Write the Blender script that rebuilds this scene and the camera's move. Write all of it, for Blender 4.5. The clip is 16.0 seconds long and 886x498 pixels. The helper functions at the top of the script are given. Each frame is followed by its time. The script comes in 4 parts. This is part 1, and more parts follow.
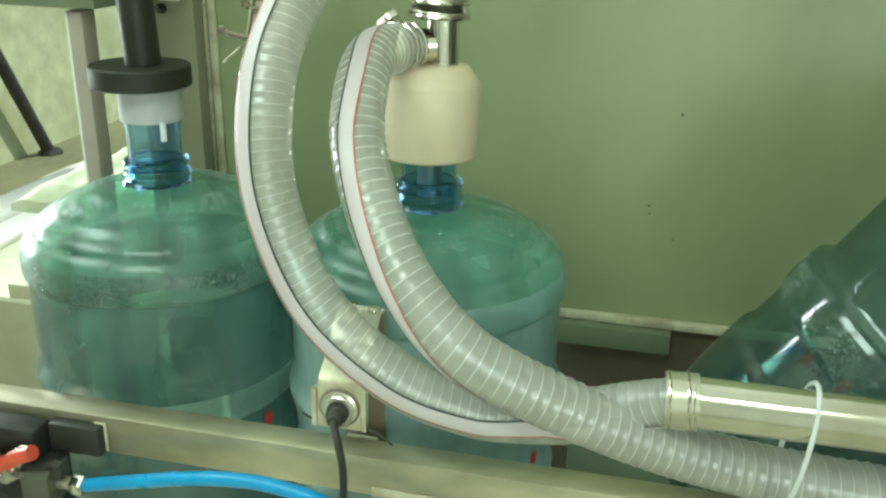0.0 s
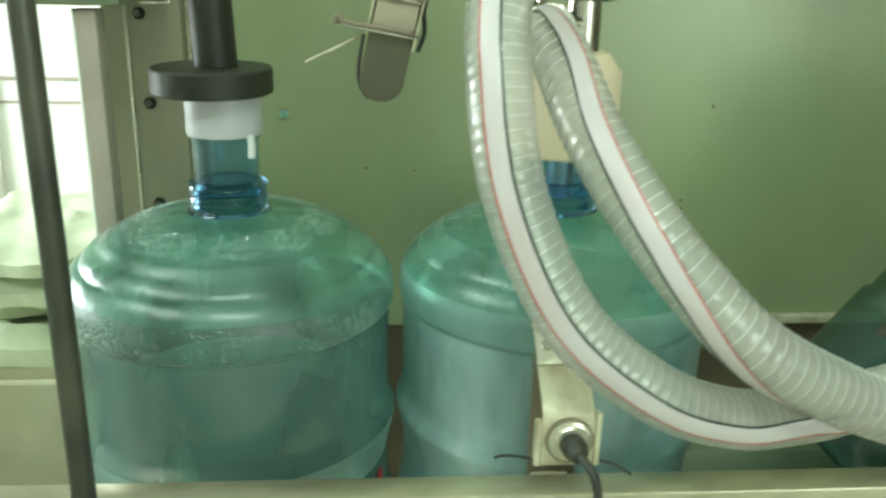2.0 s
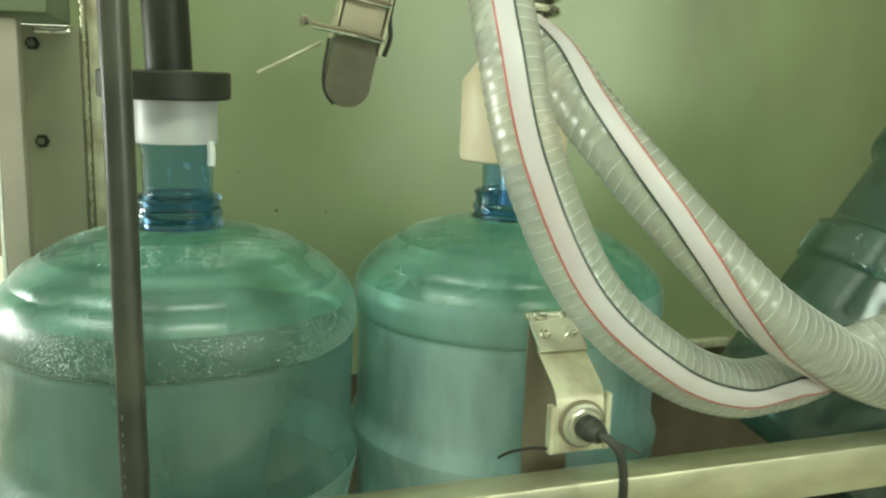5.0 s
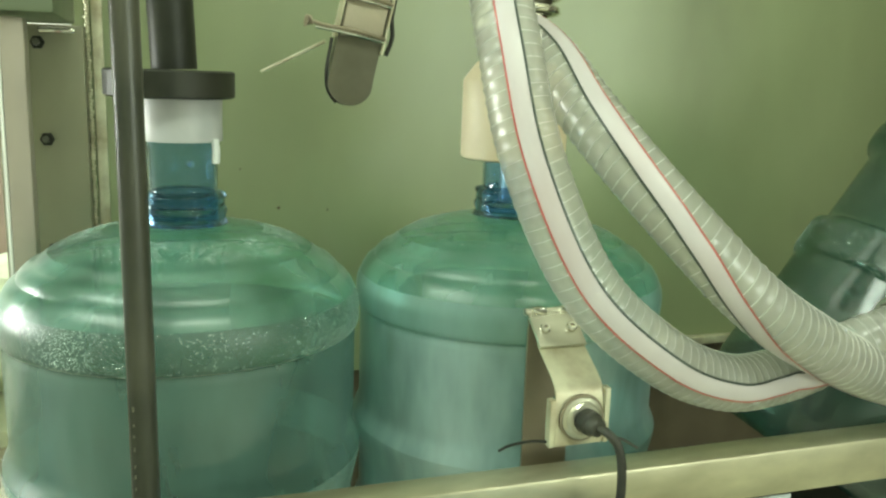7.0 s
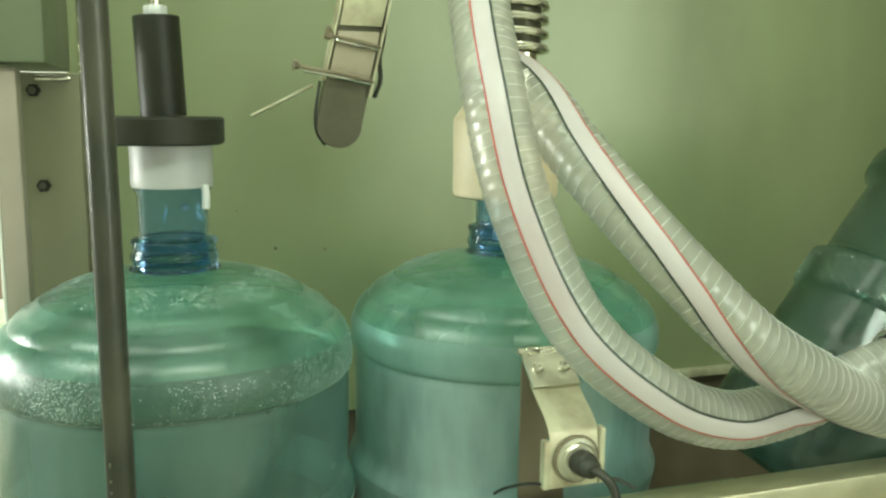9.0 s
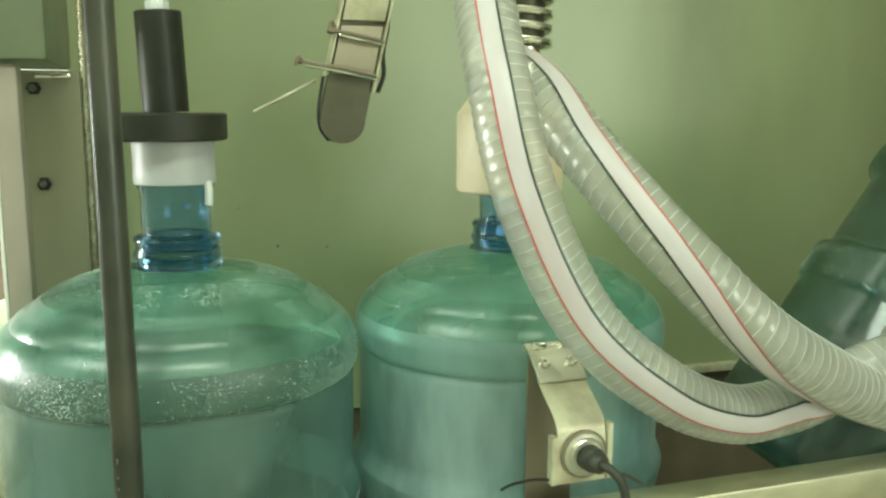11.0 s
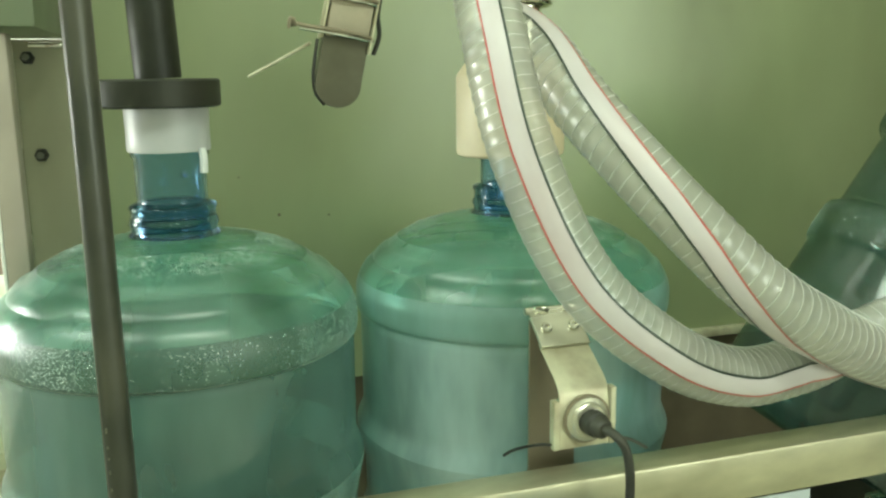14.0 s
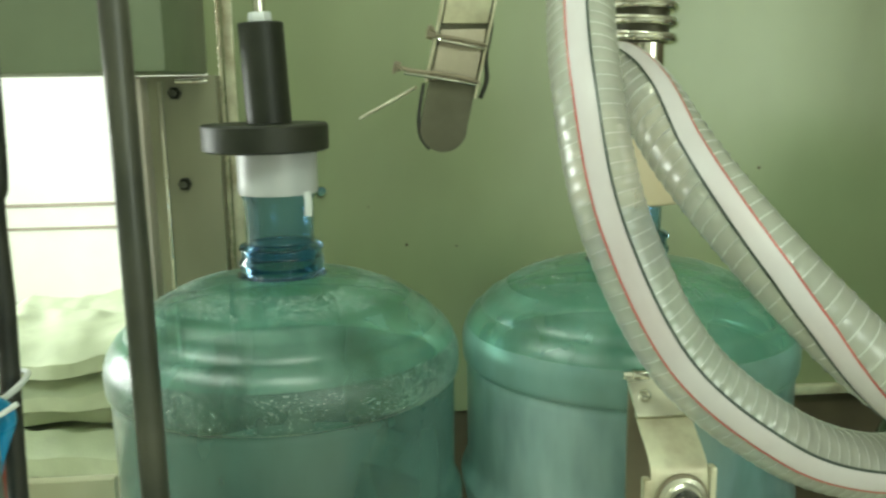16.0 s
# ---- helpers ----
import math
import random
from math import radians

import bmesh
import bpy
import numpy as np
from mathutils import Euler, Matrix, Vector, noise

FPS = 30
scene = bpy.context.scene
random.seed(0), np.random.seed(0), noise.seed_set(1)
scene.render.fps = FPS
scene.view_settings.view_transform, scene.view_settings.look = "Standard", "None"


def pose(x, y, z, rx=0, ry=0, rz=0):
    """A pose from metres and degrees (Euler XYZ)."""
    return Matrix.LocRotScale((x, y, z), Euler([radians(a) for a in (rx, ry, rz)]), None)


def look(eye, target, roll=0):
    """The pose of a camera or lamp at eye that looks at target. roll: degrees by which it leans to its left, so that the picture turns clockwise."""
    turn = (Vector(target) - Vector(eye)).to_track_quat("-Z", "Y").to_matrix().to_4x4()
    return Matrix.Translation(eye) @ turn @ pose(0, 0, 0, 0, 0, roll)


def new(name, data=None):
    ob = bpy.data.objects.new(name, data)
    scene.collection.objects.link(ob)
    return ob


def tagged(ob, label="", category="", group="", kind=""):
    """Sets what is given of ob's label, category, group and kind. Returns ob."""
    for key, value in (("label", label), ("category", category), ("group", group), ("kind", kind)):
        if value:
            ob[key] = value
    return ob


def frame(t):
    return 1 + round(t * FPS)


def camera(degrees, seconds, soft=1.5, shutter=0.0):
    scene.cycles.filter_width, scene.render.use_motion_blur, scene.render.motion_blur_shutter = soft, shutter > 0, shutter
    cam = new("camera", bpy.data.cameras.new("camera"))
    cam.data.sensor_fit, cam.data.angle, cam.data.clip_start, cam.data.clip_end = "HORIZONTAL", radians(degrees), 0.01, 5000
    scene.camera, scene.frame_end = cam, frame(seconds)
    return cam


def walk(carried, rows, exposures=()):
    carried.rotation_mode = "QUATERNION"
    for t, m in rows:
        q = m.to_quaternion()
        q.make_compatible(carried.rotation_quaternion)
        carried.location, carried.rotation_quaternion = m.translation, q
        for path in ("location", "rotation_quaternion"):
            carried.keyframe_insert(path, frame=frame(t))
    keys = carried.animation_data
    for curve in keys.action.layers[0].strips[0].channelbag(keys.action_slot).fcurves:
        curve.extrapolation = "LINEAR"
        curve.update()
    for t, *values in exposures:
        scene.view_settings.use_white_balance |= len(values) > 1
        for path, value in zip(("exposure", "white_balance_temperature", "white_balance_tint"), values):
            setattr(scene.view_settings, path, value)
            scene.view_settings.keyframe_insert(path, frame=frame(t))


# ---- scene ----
cam = camera(54.8, 16.0, soft=2.4, shutter=0.5)
PATH = [
    (0, (0.178, 0.167, 1.449), (-0.208, 1.987, 0.714), 1.5),
    (0.5, (0.167, 0.169, 1.45), (-0.209, 2.003, 0.747), 1.6),
    (1, (0.081, 0.187, 1.466), (-0.137, 2.036, 0.735), 2.2),
    (1.5, (-0.052, 0.19, 1.444), (-0.007, 2.065, 0.75), 2.2),
    (2, (-0.153, 0.219, 1.393), (0.003, 2.104, 0.743), 1.5),
    (2.5, (-0.201, 0.232, 1.348), (0.034, 2.138, 0.79), 1.5),
    (3, (-0.263, 0.227, 1.332), (0.111, 2.132, 0.851), 1.0),
    (3.5, (-0.274, 0.228, 1.313), (0.151, 2.135, 0.884), 0.9),
    (4, (-0.285, 0.239, 1.304), (0.301, 2.113, 0.919), 1.6),
    (6.5, (-0.29, 0.229, 1.307), (0.346, 2.085, 0.916), 2.0),
    (7, (-0.292, 0.228, 1.306), (0.334, 2.087, 0.915), 1.9),
    (7.5, (-0.29, 0.233, 1.304), (0.328, 2.094, 0.908), 1.9),
    (8, (-0.286, 0.233, 1.306), (0.323, 2.096, 0.908), 1.6),
    (8.5, (-0.284, 0.231, 1.312), (0.332, 2.097, 0.937), 1.2),
    (9, (-0.277, 0.227, 1.313), (0.328, 2.106, 0.992), 0.6),
    (11.5, (-0.281, 0.236, 1.308), (0.333, 2.111, 0.986), 0.1),
    (12, (-0.281, 0.24, 1.307), (0.338, 2.108, 0.95), 0.1),
    (12.5, (-0.276, 0.24, 1.305), (0.326, 2.11, 0.935), -0.2),
    (13, (-0.278, 0.244, 1.306), (0.331, 2.11, 0.919), -0.1),
    (13.5, (-0.276, 0.243, 1.316), (0.325, 2.103, 0.891), -0.4),
    (14, (-0.27, 0.238, 1.304), (0.311, 2.111, 0.912), -0.7),
    (14.5, (-0.272, 0.232, 1.307), (0.306, 2.105, 0.912), -0.7),
    (15, (-0.224, 0.228, 1.327), (0.238, 2.132, 0.926), -1.4),
    (15.5, (-0.201, 0.263, 1.333), (0.103, 2.201, 0.942), -1.6),
    (16, (-0.207, 0.252, 1.333), (-0.034, 2.208, 0.954), -0.9),
]
walk(cam, [(t, look(eye, target, roll)) for t, eye, target, roll in PATH],
     [(0, 0.0, 6050, 10), (2.0, 0.0, 6080, 10), (3.2, -0.07, 6450, 10), (4.0, -0.06, 6550, 10), (6.5, 0.02, 6640, 10), (13.0, 0.02, 6660, 10), (14.5, 0.0, 6550, 10), (16, -0.17, 6450, 10)])

# ---------------------------------------------------------------- world and light
world = bpy.data.worlds.new("world")
scene.world = world
world.use_nodes = True
wn = world.node_tree.nodes
sky = wn.new("ShaderNodeTexSky")
sky.sky_type, sky.sun_disc = "NISHITA", False
sky.sun_elevation, sky.sun_rotation = radians(58), radians(76)
world.node_tree.links.new(sky.outputs[0], wn["Background"].inputs[0])
wn["Background"].inputs[1].default_value = 0.12


def lamp(name, kind, energy, m, colour, size=None, size_y=None):
    d = bpy.data.lights.new(name, kind)
    d.energy, d.color = energy, colour
    if kind == "SUN":
        d.angle = radians(0.5)
    else:
        d.shape, d.size, d.size_y = "RECTANGLE", size, size_y or size
    ob = new(name, d)
    ob.matrix_world = m
    return ob


lamp("sun", "SUN", 3.6, look((-1.0, 5.5, 6), (-4.6, 4.6, 0)), (1.0, 0.96, 0.86))
# fluorescent fitting of the hall, above and in front of the machine
lamp("hall_light", "AREA", 7.4, look((-0.12, -0.10, 2.2), (-0.05, 0.95, 1.15)), (0.84, 1.0, 0.80), 0.7, 0.12)
# Fill lamp without a seen source, added to brighten the far white wall.
lamp("far_wall_fill", "AREA", 12, look((-1.4, 2.6, 2.65), (-1.5, 3.6, 1.0)), (0.93, 1.0, 0.86), 1.4, 0.5)
lamp("rear_window_daylight", "AREA", 38, look((1.75, -2.55, 1.65), (0.1, 1.0, 1.25)), (0.88, 1.0, 0.83), 1.3, 1.1)
# Assumed fixture, added to brighten the bottles' left shoulders.
lamp("shoulder_fill_light", "AREA", 15, look((-1.25, 0.35, 2.45), (-0.3, 0.95, 1.1)), (0.84, 1.0, 0.86), 1.1, 0.5)
# area lamp at an unseen side window, added to light far wall and bottles
lamp("side_window_fill", "AREA", 135, look((-2.72, 1.9, 1.6), (-0.6, 2.0, 1.1)), (0.92, 1.0, 0.92), 1.3, 1.1)

# ---------------------------------------------------------------- materials


def mat(name, colour, rough=0.5, metal=0.0, scale=30.0, vary=0.15, bump=0.1, bump_scale=None, detail=5, spec=0.5, stain=None, stain_scale=3.0, stretch=(1, 1, 1)):
    m = bpy.data.materials.new(name)
    m.use_nodes = True
    nt = m.node_tree
    b = nt.nodes["Principled BSDF"]
    b.inputs["Metallic"].default_value = metal
    b.inputs["Specular IOR Level"].default_value = spec
    tc = nt.nodes.new("ShaderNodeTexCoord")
    mp = nt.nodes.new("ShaderNodeMapping")
    mp.inputs["Scale"].default_value = stretch
    nt.links.new(tc.outputs["Object"], mp.inputs[0])
    n1 = nt.nodes.new("ShaderNodeTexNoise")
    n1.inputs["Scale"].default_value, n1.inputs["Detail"].default_value = scale, detail
    n2 = nt.nodes.new("ShaderNodeTexNoise")
    n2.inputs["Scale"].default_value, n2.inputs["Detail"].default_value = stain_scale, 4
    for n in (n1, n2):
        nt.links.new(mp.outputs[0], n.inputs["Vector"])
    lo = [c * (1 - vary) for c in colour]
    hi = [min(1, c * (1 + vary)) for c in colour]
    r1 = nt.nodes.new("ShaderNodeValToRGB")
    r1.color_ramp.elements[0].position, r1.color_ramp.elements[1].position = 0.3, 0.7
    r1.color_ramp.elements[0].color, r1.color_ramp.elements[1].color = (*lo, 1), (*hi, 1)
    nt.links.new(n1.outputs[0], r1.inputs[0])
    r2 = nt.nodes.new("ShaderNodeValToRGB")
    r2.color_ramp.elements[0].position, r2.color_ramp.elements[1].position = 0.45, 0.75
    r2.color_ramp.elements[0].color, r2.color_ramp.elements[1].color = (0, 0, 0, 1), (1, 1, 1, 1)
    nt.links.new(n2.outputs[0], r2.inputs[0])
    mx = nt.nodes.new("ShaderNodeMixRGB")
    mx.inputs[2].default_value = (*(stain or [c * 0.8 for c in colour]), 1)
    nt.links.new(r2.outputs[0], mx.inputs[0])
    nt.links.new(r1.outputs[0], mx.inputs[1])
    nt.links.new(mx.outputs[0], b.inputs["Base Color"])
    mr = nt.nodes.new("ShaderNodeMapRange")
    mr.inputs["To Min"].default_value, mr.inputs["To Max"].default_value = max(0.02, rough - 0.08), min(1, rough + 0.1)
    nt.links.new(n2.outputs[0], mr.inputs["Value"])
    nt.links.new(mr.outputs[0], b.inputs["Roughness"])
    if bump:
        n3 = nt.nodes.new("ShaderNodeTexNoise")
        n3.inputs["Scale"].default_value, n3.inputs["Detail"].default_value = bump_scale or scale * 3, 3
        nt.links.new(mp.outputs[0], n3.inputs["Vector"])
        bp = nt.nodes.new("ShaderNodeBump")
        bp.inputs["Strength"].default_value, bp.inputs["Distance"].default_value = bump, 0.002
        nt.links.new(n3.outputs[0], bp.inputs["Height"])
        nt.links.new(bp.outputs[0], b.inputs["Normal"])
    return m


def clear(name, tint, milk, see=0.6, rough=0.12, drops=0.0, drop_scale=260.0, bump=0.05, milk_vary=0.2, streak=0.35, shine=0.045):
    """See-through plastic: a tinted clear share and a milky glossy share, with beads of water as relief."""
    m = bpy.data.materials.new(name)
    m.use_nodes = True
    nt = m.node_tree
    b = nt.nodes["Principled BSDF"]
    b.inputs["Roughness"].default_value = rough
    b.inputs["Base Color"].default_value = (*milk, 1)
    b.inputs["Specular IOR Level"].default_value = 0.7
    tr = nt.nodes.new("ShaderNodeBsdfTransparent")
    tr.inputs[0].default_value = (*tint, 1)
    mix = nt.nodes.new("ShaderNodeMixShader")
    tc = nt.nodes.new("ShaderNodeTexCoord")
    n1 = nt.nodes.new("ShaderNodeTexNoise")
    n1.inputs["Scale"].default_value, n1.inputs["Detail"].default_value = 16, 4
    mp = nt.nodes.new("ShaderNodeMapping")
    mp.inputs["Scale"].default_value = (1, 1, streak)
    nt.links.new(tc.outputs["Object"], mp.inputs[0])
    nt.links.new(mp.outputs[0], n1.inputs["Vector"])
    mr = nt.nodes.new("ShaderNodeMapRange")
    mr.inputs["From Min"].default_value, mr.inputs["From Max"].default_value = 0.3, 0.7
    mr.inputs["To Min"].default_value, mr.inputs["To Max"].default_value = 1 - see - milk_vary / 2, 1 - see + milk_vary / 2
    nt.links.new(n1.outputs[0], mr.inputs["Value"])
    nt.links.new(mr.outputs[0], mix.inputs[0])
    nt.links.new(tr.outputs[0], mix.inputs[1])
    nt.links.new(b.outputs[0], mix.inputs[2])
    # gloss that grows at the rim of round things
    gl = nt.nodes.new("ShaderNodeBsdfGlossy")
    gl.inputs["Roughness"].default_value = rough + 0.06
    fr = nt.nodes.new("ShaderNodeLayerWeight")
    fr.inputs["Blend"].default_value = 0.5
    pw = nt.nodes.new("ShaderNodeMath")
    pw.operation = "POWER"
    pw.inputs[1].default_value = 4.0
    nt.links.new(fr.outputs["Facing"], pw.inputs[0])
    ma = nt.nodes.new("ShaderNodeMath")
    ma.operation = "MULTIPLY_ADD"
    ma.inputs[1].default_value, ma.inputs[2].default_value = 0.55, shine
    nt.links.new(pw.outputs[0], ma.inputs[0])
    mix2 = nt.nodes.new("ShaderNodeMixShader")
    nt.links.new(ma.outputs[0], mix2.inputs[0])
    nt.links.new(mix.outputs[0], mix2.inputs[1])
    nt.links.new(gl.outputs[0], mix2.inputs[2])
    nt.links.new(mix2.outputs[0], nt.nodes["Material Output"].inputs[0])
    n3 = nt.nodes.new("ShaderNodeTexNoise")
    n3.inputs["Scale"].default_value = 22
    nt.links.new(tc.outputs["Object"], n3.inputs["Vector"])
    bp = nt.nodes.new("ShaderNodeBump")
    bp.inputs["Strength"].default_value, bp.inputs["Distance"].default_value = bump, 0.004
    nt.links.new(n3.outputs[0], bp.inputs["Height"])
    last = bp
    if drops:
        v = nt.nodes.new("ShaderNodeTexVoronoi")
        v.inputs["Scale"].default_value = drop_scale
        nt.links.new(tc.outputs["Object"], v.inputs["Vector"])
        b2 = nt.nodes.new("ShaderNodeBump")
        b2.inputs["Strength"].default_value, b2.inputs["Distance"].default_value = drops, 0.0016
        b2.invert = True
        nt.links.new(v.outputs[0], b2.inputs["Height"])
        nt.links.new(bp.outputs[0], b2.inputs["Normal"])
        last = b2
    for s in (b, gl, fr):
        nt.links.new(last.outputs[0], s.inputs["Normal"])
    return m


PANEL = mat("painted_panel", (0.300, 0.347, 0.188), 0.34, 0, 9, 0.07, 0.03, 40, spec=0.7, stain=(0.205, 0.23, 0.125), stain_scale=4.5, stretch=(1, 1, 0.5))
PANEL_SIDE = mat("side_steel", (0.30, 0.295, 0.205), 0.4, 0.2, 14, 0.1, 0.04, 60, stain=(0.235, 0.23, 0.15), stain_scale=5, stretch=(1, 1, 0.35))
STEEL = mat("stainless_steel", (0.66, 0.64, 0.53), 0.28, 0.85, 60, 0.1, 0.04, 200, stain=(0.46, 0.43, 0.33), stain_scale=12, stretch=(0.2, 1, 1))
# Stain tone paints dark reflections along with the rail's brown patches.
RAIL = mat("worn_rail_steel", (0.50, 0.475, 0.33), 0.34, 0.6, 34, 0.24, 0.05, 160, stain=(0.17, 0.15, 0.085), stain_scale=9, stretch=(0.45, 1, 1))
HEADER = mat("dark_green_paint", (0.17, 0.205, 0.125), 0.45, 0, 14, 0.1, 0.05, 60, stain=(0.12, 0.145, 0.085), stain_scale=5)
CHROME = mat("polished_steel", (0.70, 0.68, 0.60), 0.14, 1.0, 40, 0.06, 0.02, 150, stain=(0.55, 0.52, 0.42), stain_scale=15)
BLADE = mat("dull_blade_steel", (0.135, 0.128, 0.090), 0.36, 0.5, 40, 0.15, 0.04, 150, spec=0.3, stain=(0.075, 0.072, 0.050), stain_scale=18)
TIN = mat("pale_sheet_steel", (0.66, 0.635, 0.46), 0.38, 0.3, 50, 0.1, 0.05, 200, stain=(0.36, 0.29, 0.18), stain_scale=34)
POST = mat("pinkish_post_paint", (0.37, 0.325, 0.265), 0.5, 0.1, 20, 0.1, 0.05, 100)
TANPLATE = mat("tan_plate_paint", (0.44, 0.385, 0.29), 0.45, 0.2, 30, 0.12, 0.05, 120, stain=(0.27, 0.22, 0.15), stain_scale=22)
# Tan made dark in the base colour for the shade the cabinet stands in.
SHADED_TAN = mat("shaded_tan_paint", (0.19, 0.145, 0.105), 0.55, 0, 16, 0.1, 0.05, 80, stain=(0.15, 0.11, 0.08), stain_scale=5)
BROWN = mat("stained_board", (0.13, 0.10, 0.062), 0.65, 0, 14, 0.25, 0.2, 60, stain=(0.07, 0.055, 0.035), stain_scale=6)
GUARD = mat("beige_guard_board", (0.40, 0.39, 0.26), 0.6, 0, 18, 0.08, 0.06, 80, stain=(0.32, 0.31, 0.19), stain_scale=7)
BLACK = mat("black_rubber", (0.022, 0.023, 0.018), 0.5, 0, 60, 0.3, 0.12, 300, stain=(0.05, 0.05, 0.035), stain_scale=20)
NYLON = mat("black_nylon", (0.019, 0.021, 0.014), 0.45, 0, 50, 0.25, 0.06, 200, spec=0.3, stain=(0.032, 0.032, 0.022), stain_scale=16)
CREAM = mat("cream_nylon", (0.71, 0.61, 0.43), 0.45, 0, 25, 0.05, 0.05, 120, stain=(0.66, 0.55, 0.36), stain_scale=14)
WHITE = mat("white_plastic", (0.66, 0.68, 0.67), 0.38, 0, 30, 0.04, 0.03, 150, stain=(0.70, 0.71, 0.69), stain_scale=25)
STRIPE = mat("white_stripe", (0.58, 0.54, 0.545), 0.36, 0, 30, 0.04, 0.02, 150, stain=(0.54, 0.47, 0.47), stain_scale=18)
RED = mat("red_line", (0.44, 0.085, 0.075), 0.4, 0, 40, 0.15, 0.02)
MARK = mat("red_print", (0.50, 0.035, 0.04), 0.45, 0, 40, 0.2, 0.02)
REDTUBE = mat("red_tubing", (0.72, 0.10, 0.05), 0.3, 0, 40, 0.1, 0.02)
INK = mat("dark_line", (0.03, 0.045, 0.035), 0.4, 0, 40, 0.2, 0.02)
VALVE = mat("grey_cast_metal", (0.16, 0.165, 0.125), 0.45, 0.5, 60, 0.2, 0.12, 200, stain=(0.08, 0.08, 0.06), stain_scale=30)
BLUE = mat("blue_tubing", (0.012, 0.31, 0.64), 0.28, 0, 30, 0.1, 0.03, stain=(0.012, 0.24, 0.52), stain_scale=20)
GREYTUBE = mat("dark_grey_hose", (0.033, 0.036, 0.025), 0.34, 0, 30, 0.2, 0.06, 120, stain=(0.095, 0.092, 0.066), stain_scale=10)
GREYPOST = mat("grey_profile", (0.25, 0.25, 0.22), 0.45, 0.3, 30, 0.12, 0.05, 120)
PLASTER = mat("plaster_outside", (0.45, 0.50, 0.27), 0.85, 0, 7, 0.18, 0.3, 30, stain=(0.33, 0.38, 0.18), stain_scale=2)
LIMEWASH = mat("white_wall_paint", (0.82, 0.84, 0.78), 0.7, 0, 8, 0.03, 0.05, 40, stain=(0.78, 0.80, 0.72), stain_scale=1.5)
TRIM = mat("white_trim_paint", (0.78, 0.78, 0.72), 0.5, 0, 12, 0.04, 0.04)
# Dark green for moss and for the yard's shade, both in the colour.
CONCRETE = mat("shaded_mossy_ground", (0.17, 0.19, 0.09), 0.7, 0, 12, 0.15, 0.2, 50, stain=(0.24, 0.25, 0.13), stain_scale=0.9)
# Base colour raised to hold the sunlight on the floor by the doorway.
FLOOR = mat("sunlit_floor_screed", (0.52, 0.52, 0.38), 0.6, 0, 9, 0.08, 0.08, 50, stain=(0.42, 0.42, 0.29), stain_scale=1.3)
CLOTH = mat("pale_green_sack", (0.62, 0.68, 0.50), 0.75, 0, 40, 0.08, 0.2, 300, stain=(0.52, 0.58, 0.40), stain_scale=6)
PAPER = mat("pale_blue_label", (0.50, 0.56, 0.58), 0.5, 0, 20, 0.05, 0.02)
CAPW = mat("cap_plastic", (0.45, 0.45, 0.455), 0.40, 0, 26, 0.07, 0.03, 150, stain=(0.40, 0.42, 0.43), stain_scale=30)
BRACKET = mat("brown_stained_steel", (0.25, 0.21, 0.145), 0.45, 0.25, 30, 0.12, 0.04, 150, stain=(0.18, 0.15, 0.10), stain_scale=14)
PET = clear("teal_bottle_plastic", (0.55, 0.86, 0.76), (0.22, 0.49, 0.385), 0.74, 0.25, 0.0, bump=0.35, milk_vary=0.45, shine=0.055)
PETDROP = clear("wet_bottle_plastic", (0.50, 0.84, 0.73), (0.17, 0.42, 0.33), 0.78, 0.2, 0.2, 520, bump=0.16, milk_vary=0.35, shine=0.05)


def glassy(name, colour, lo, hi, ior=1.30):
    """Clear coloured plastic with slightly uneven polish."""
    m = bpy.data.materials.new(name)
    m.use_nodes = True
    nt = m.node_tree
    b = nt.nodes["Principled BSDF"]
    b.inputs["Base Color"].default_value = (*colour, 1)
    b.inputs["Transmission Weight"].default_value = 1.0
    b.inputs["IOR"].default_value = ior
    n = nt.nodes.new("ShaderNodeTexNoise")
    n.inputs["Scale"].default_value = 60
    r = nt.nodes.new("ShaderNodeMapRange")
    r.inputs["To Min"].default_value, r.inputs["To Max"].default_value = lo, hi
    nt.links.new(n.outputs[0], r.inputs["Value"])
    nt.links.new(r.outputs[0], b.inputs["Roughness"])
    return m


PETNECK = glassy("blue_clear_neck", (0.54, 0.75, 0.95), 0.03, 0.16)
PETRING = glassy("deep_blue_clear_ring", (0.28, 0.52, 0.80), 0.03, 0.12)
PETBEAD = clear("beaded_bottle_plastic", (0.56, 0.80, 0.71), (0.11, 0.205, 0.17), 0.60, 0.30, 0.2, 500, bump=0.14, milk_vary=0.4, shine=0.03)
PETHAZE_GLEAM = clear("haze_and_gleam_plastic", (0.60, 0.83, 0.79), (0.31, 0.50, 0.475), 0.55, 0.26, 0.0, bump=0.2, milk_vary=0.4, shine=0.05)
PETFULL = clear("bottle_plastic_with_water", (0.50, 0.75, 0.66), (0.075, 0.150, 0.130), 0.24, 0.20, 0.0, bump=0.25, milk_vary=0.4, shine=0.03)
PETMIST = clear("misted_bottle_plastic", (0.58, 0.82, 0.81), (0.375, 0.53, 0.52), 0.48, 0.24, 0.0, bump=0.2, milk_vary=0.65)
# Darker copy of the bottle plastic; the leaning bottle's shade is in its colour.
PETSHADE = clear("shaded_bottle_plastic", (0.38, 0.58, 0.53), (0.13, 0.235, 0.21), 0.84, 0.07, 0.0, bump=0.2, milk_vary=0.3, shine=0.08)
BEAD = clear("water_bead", (0.86, 0.96, 0.93), (0.50, 0.65, 0.58), 0.60, 0.05, 0.0, bump=0.0, milk_vary=0.2, shine=0.10)
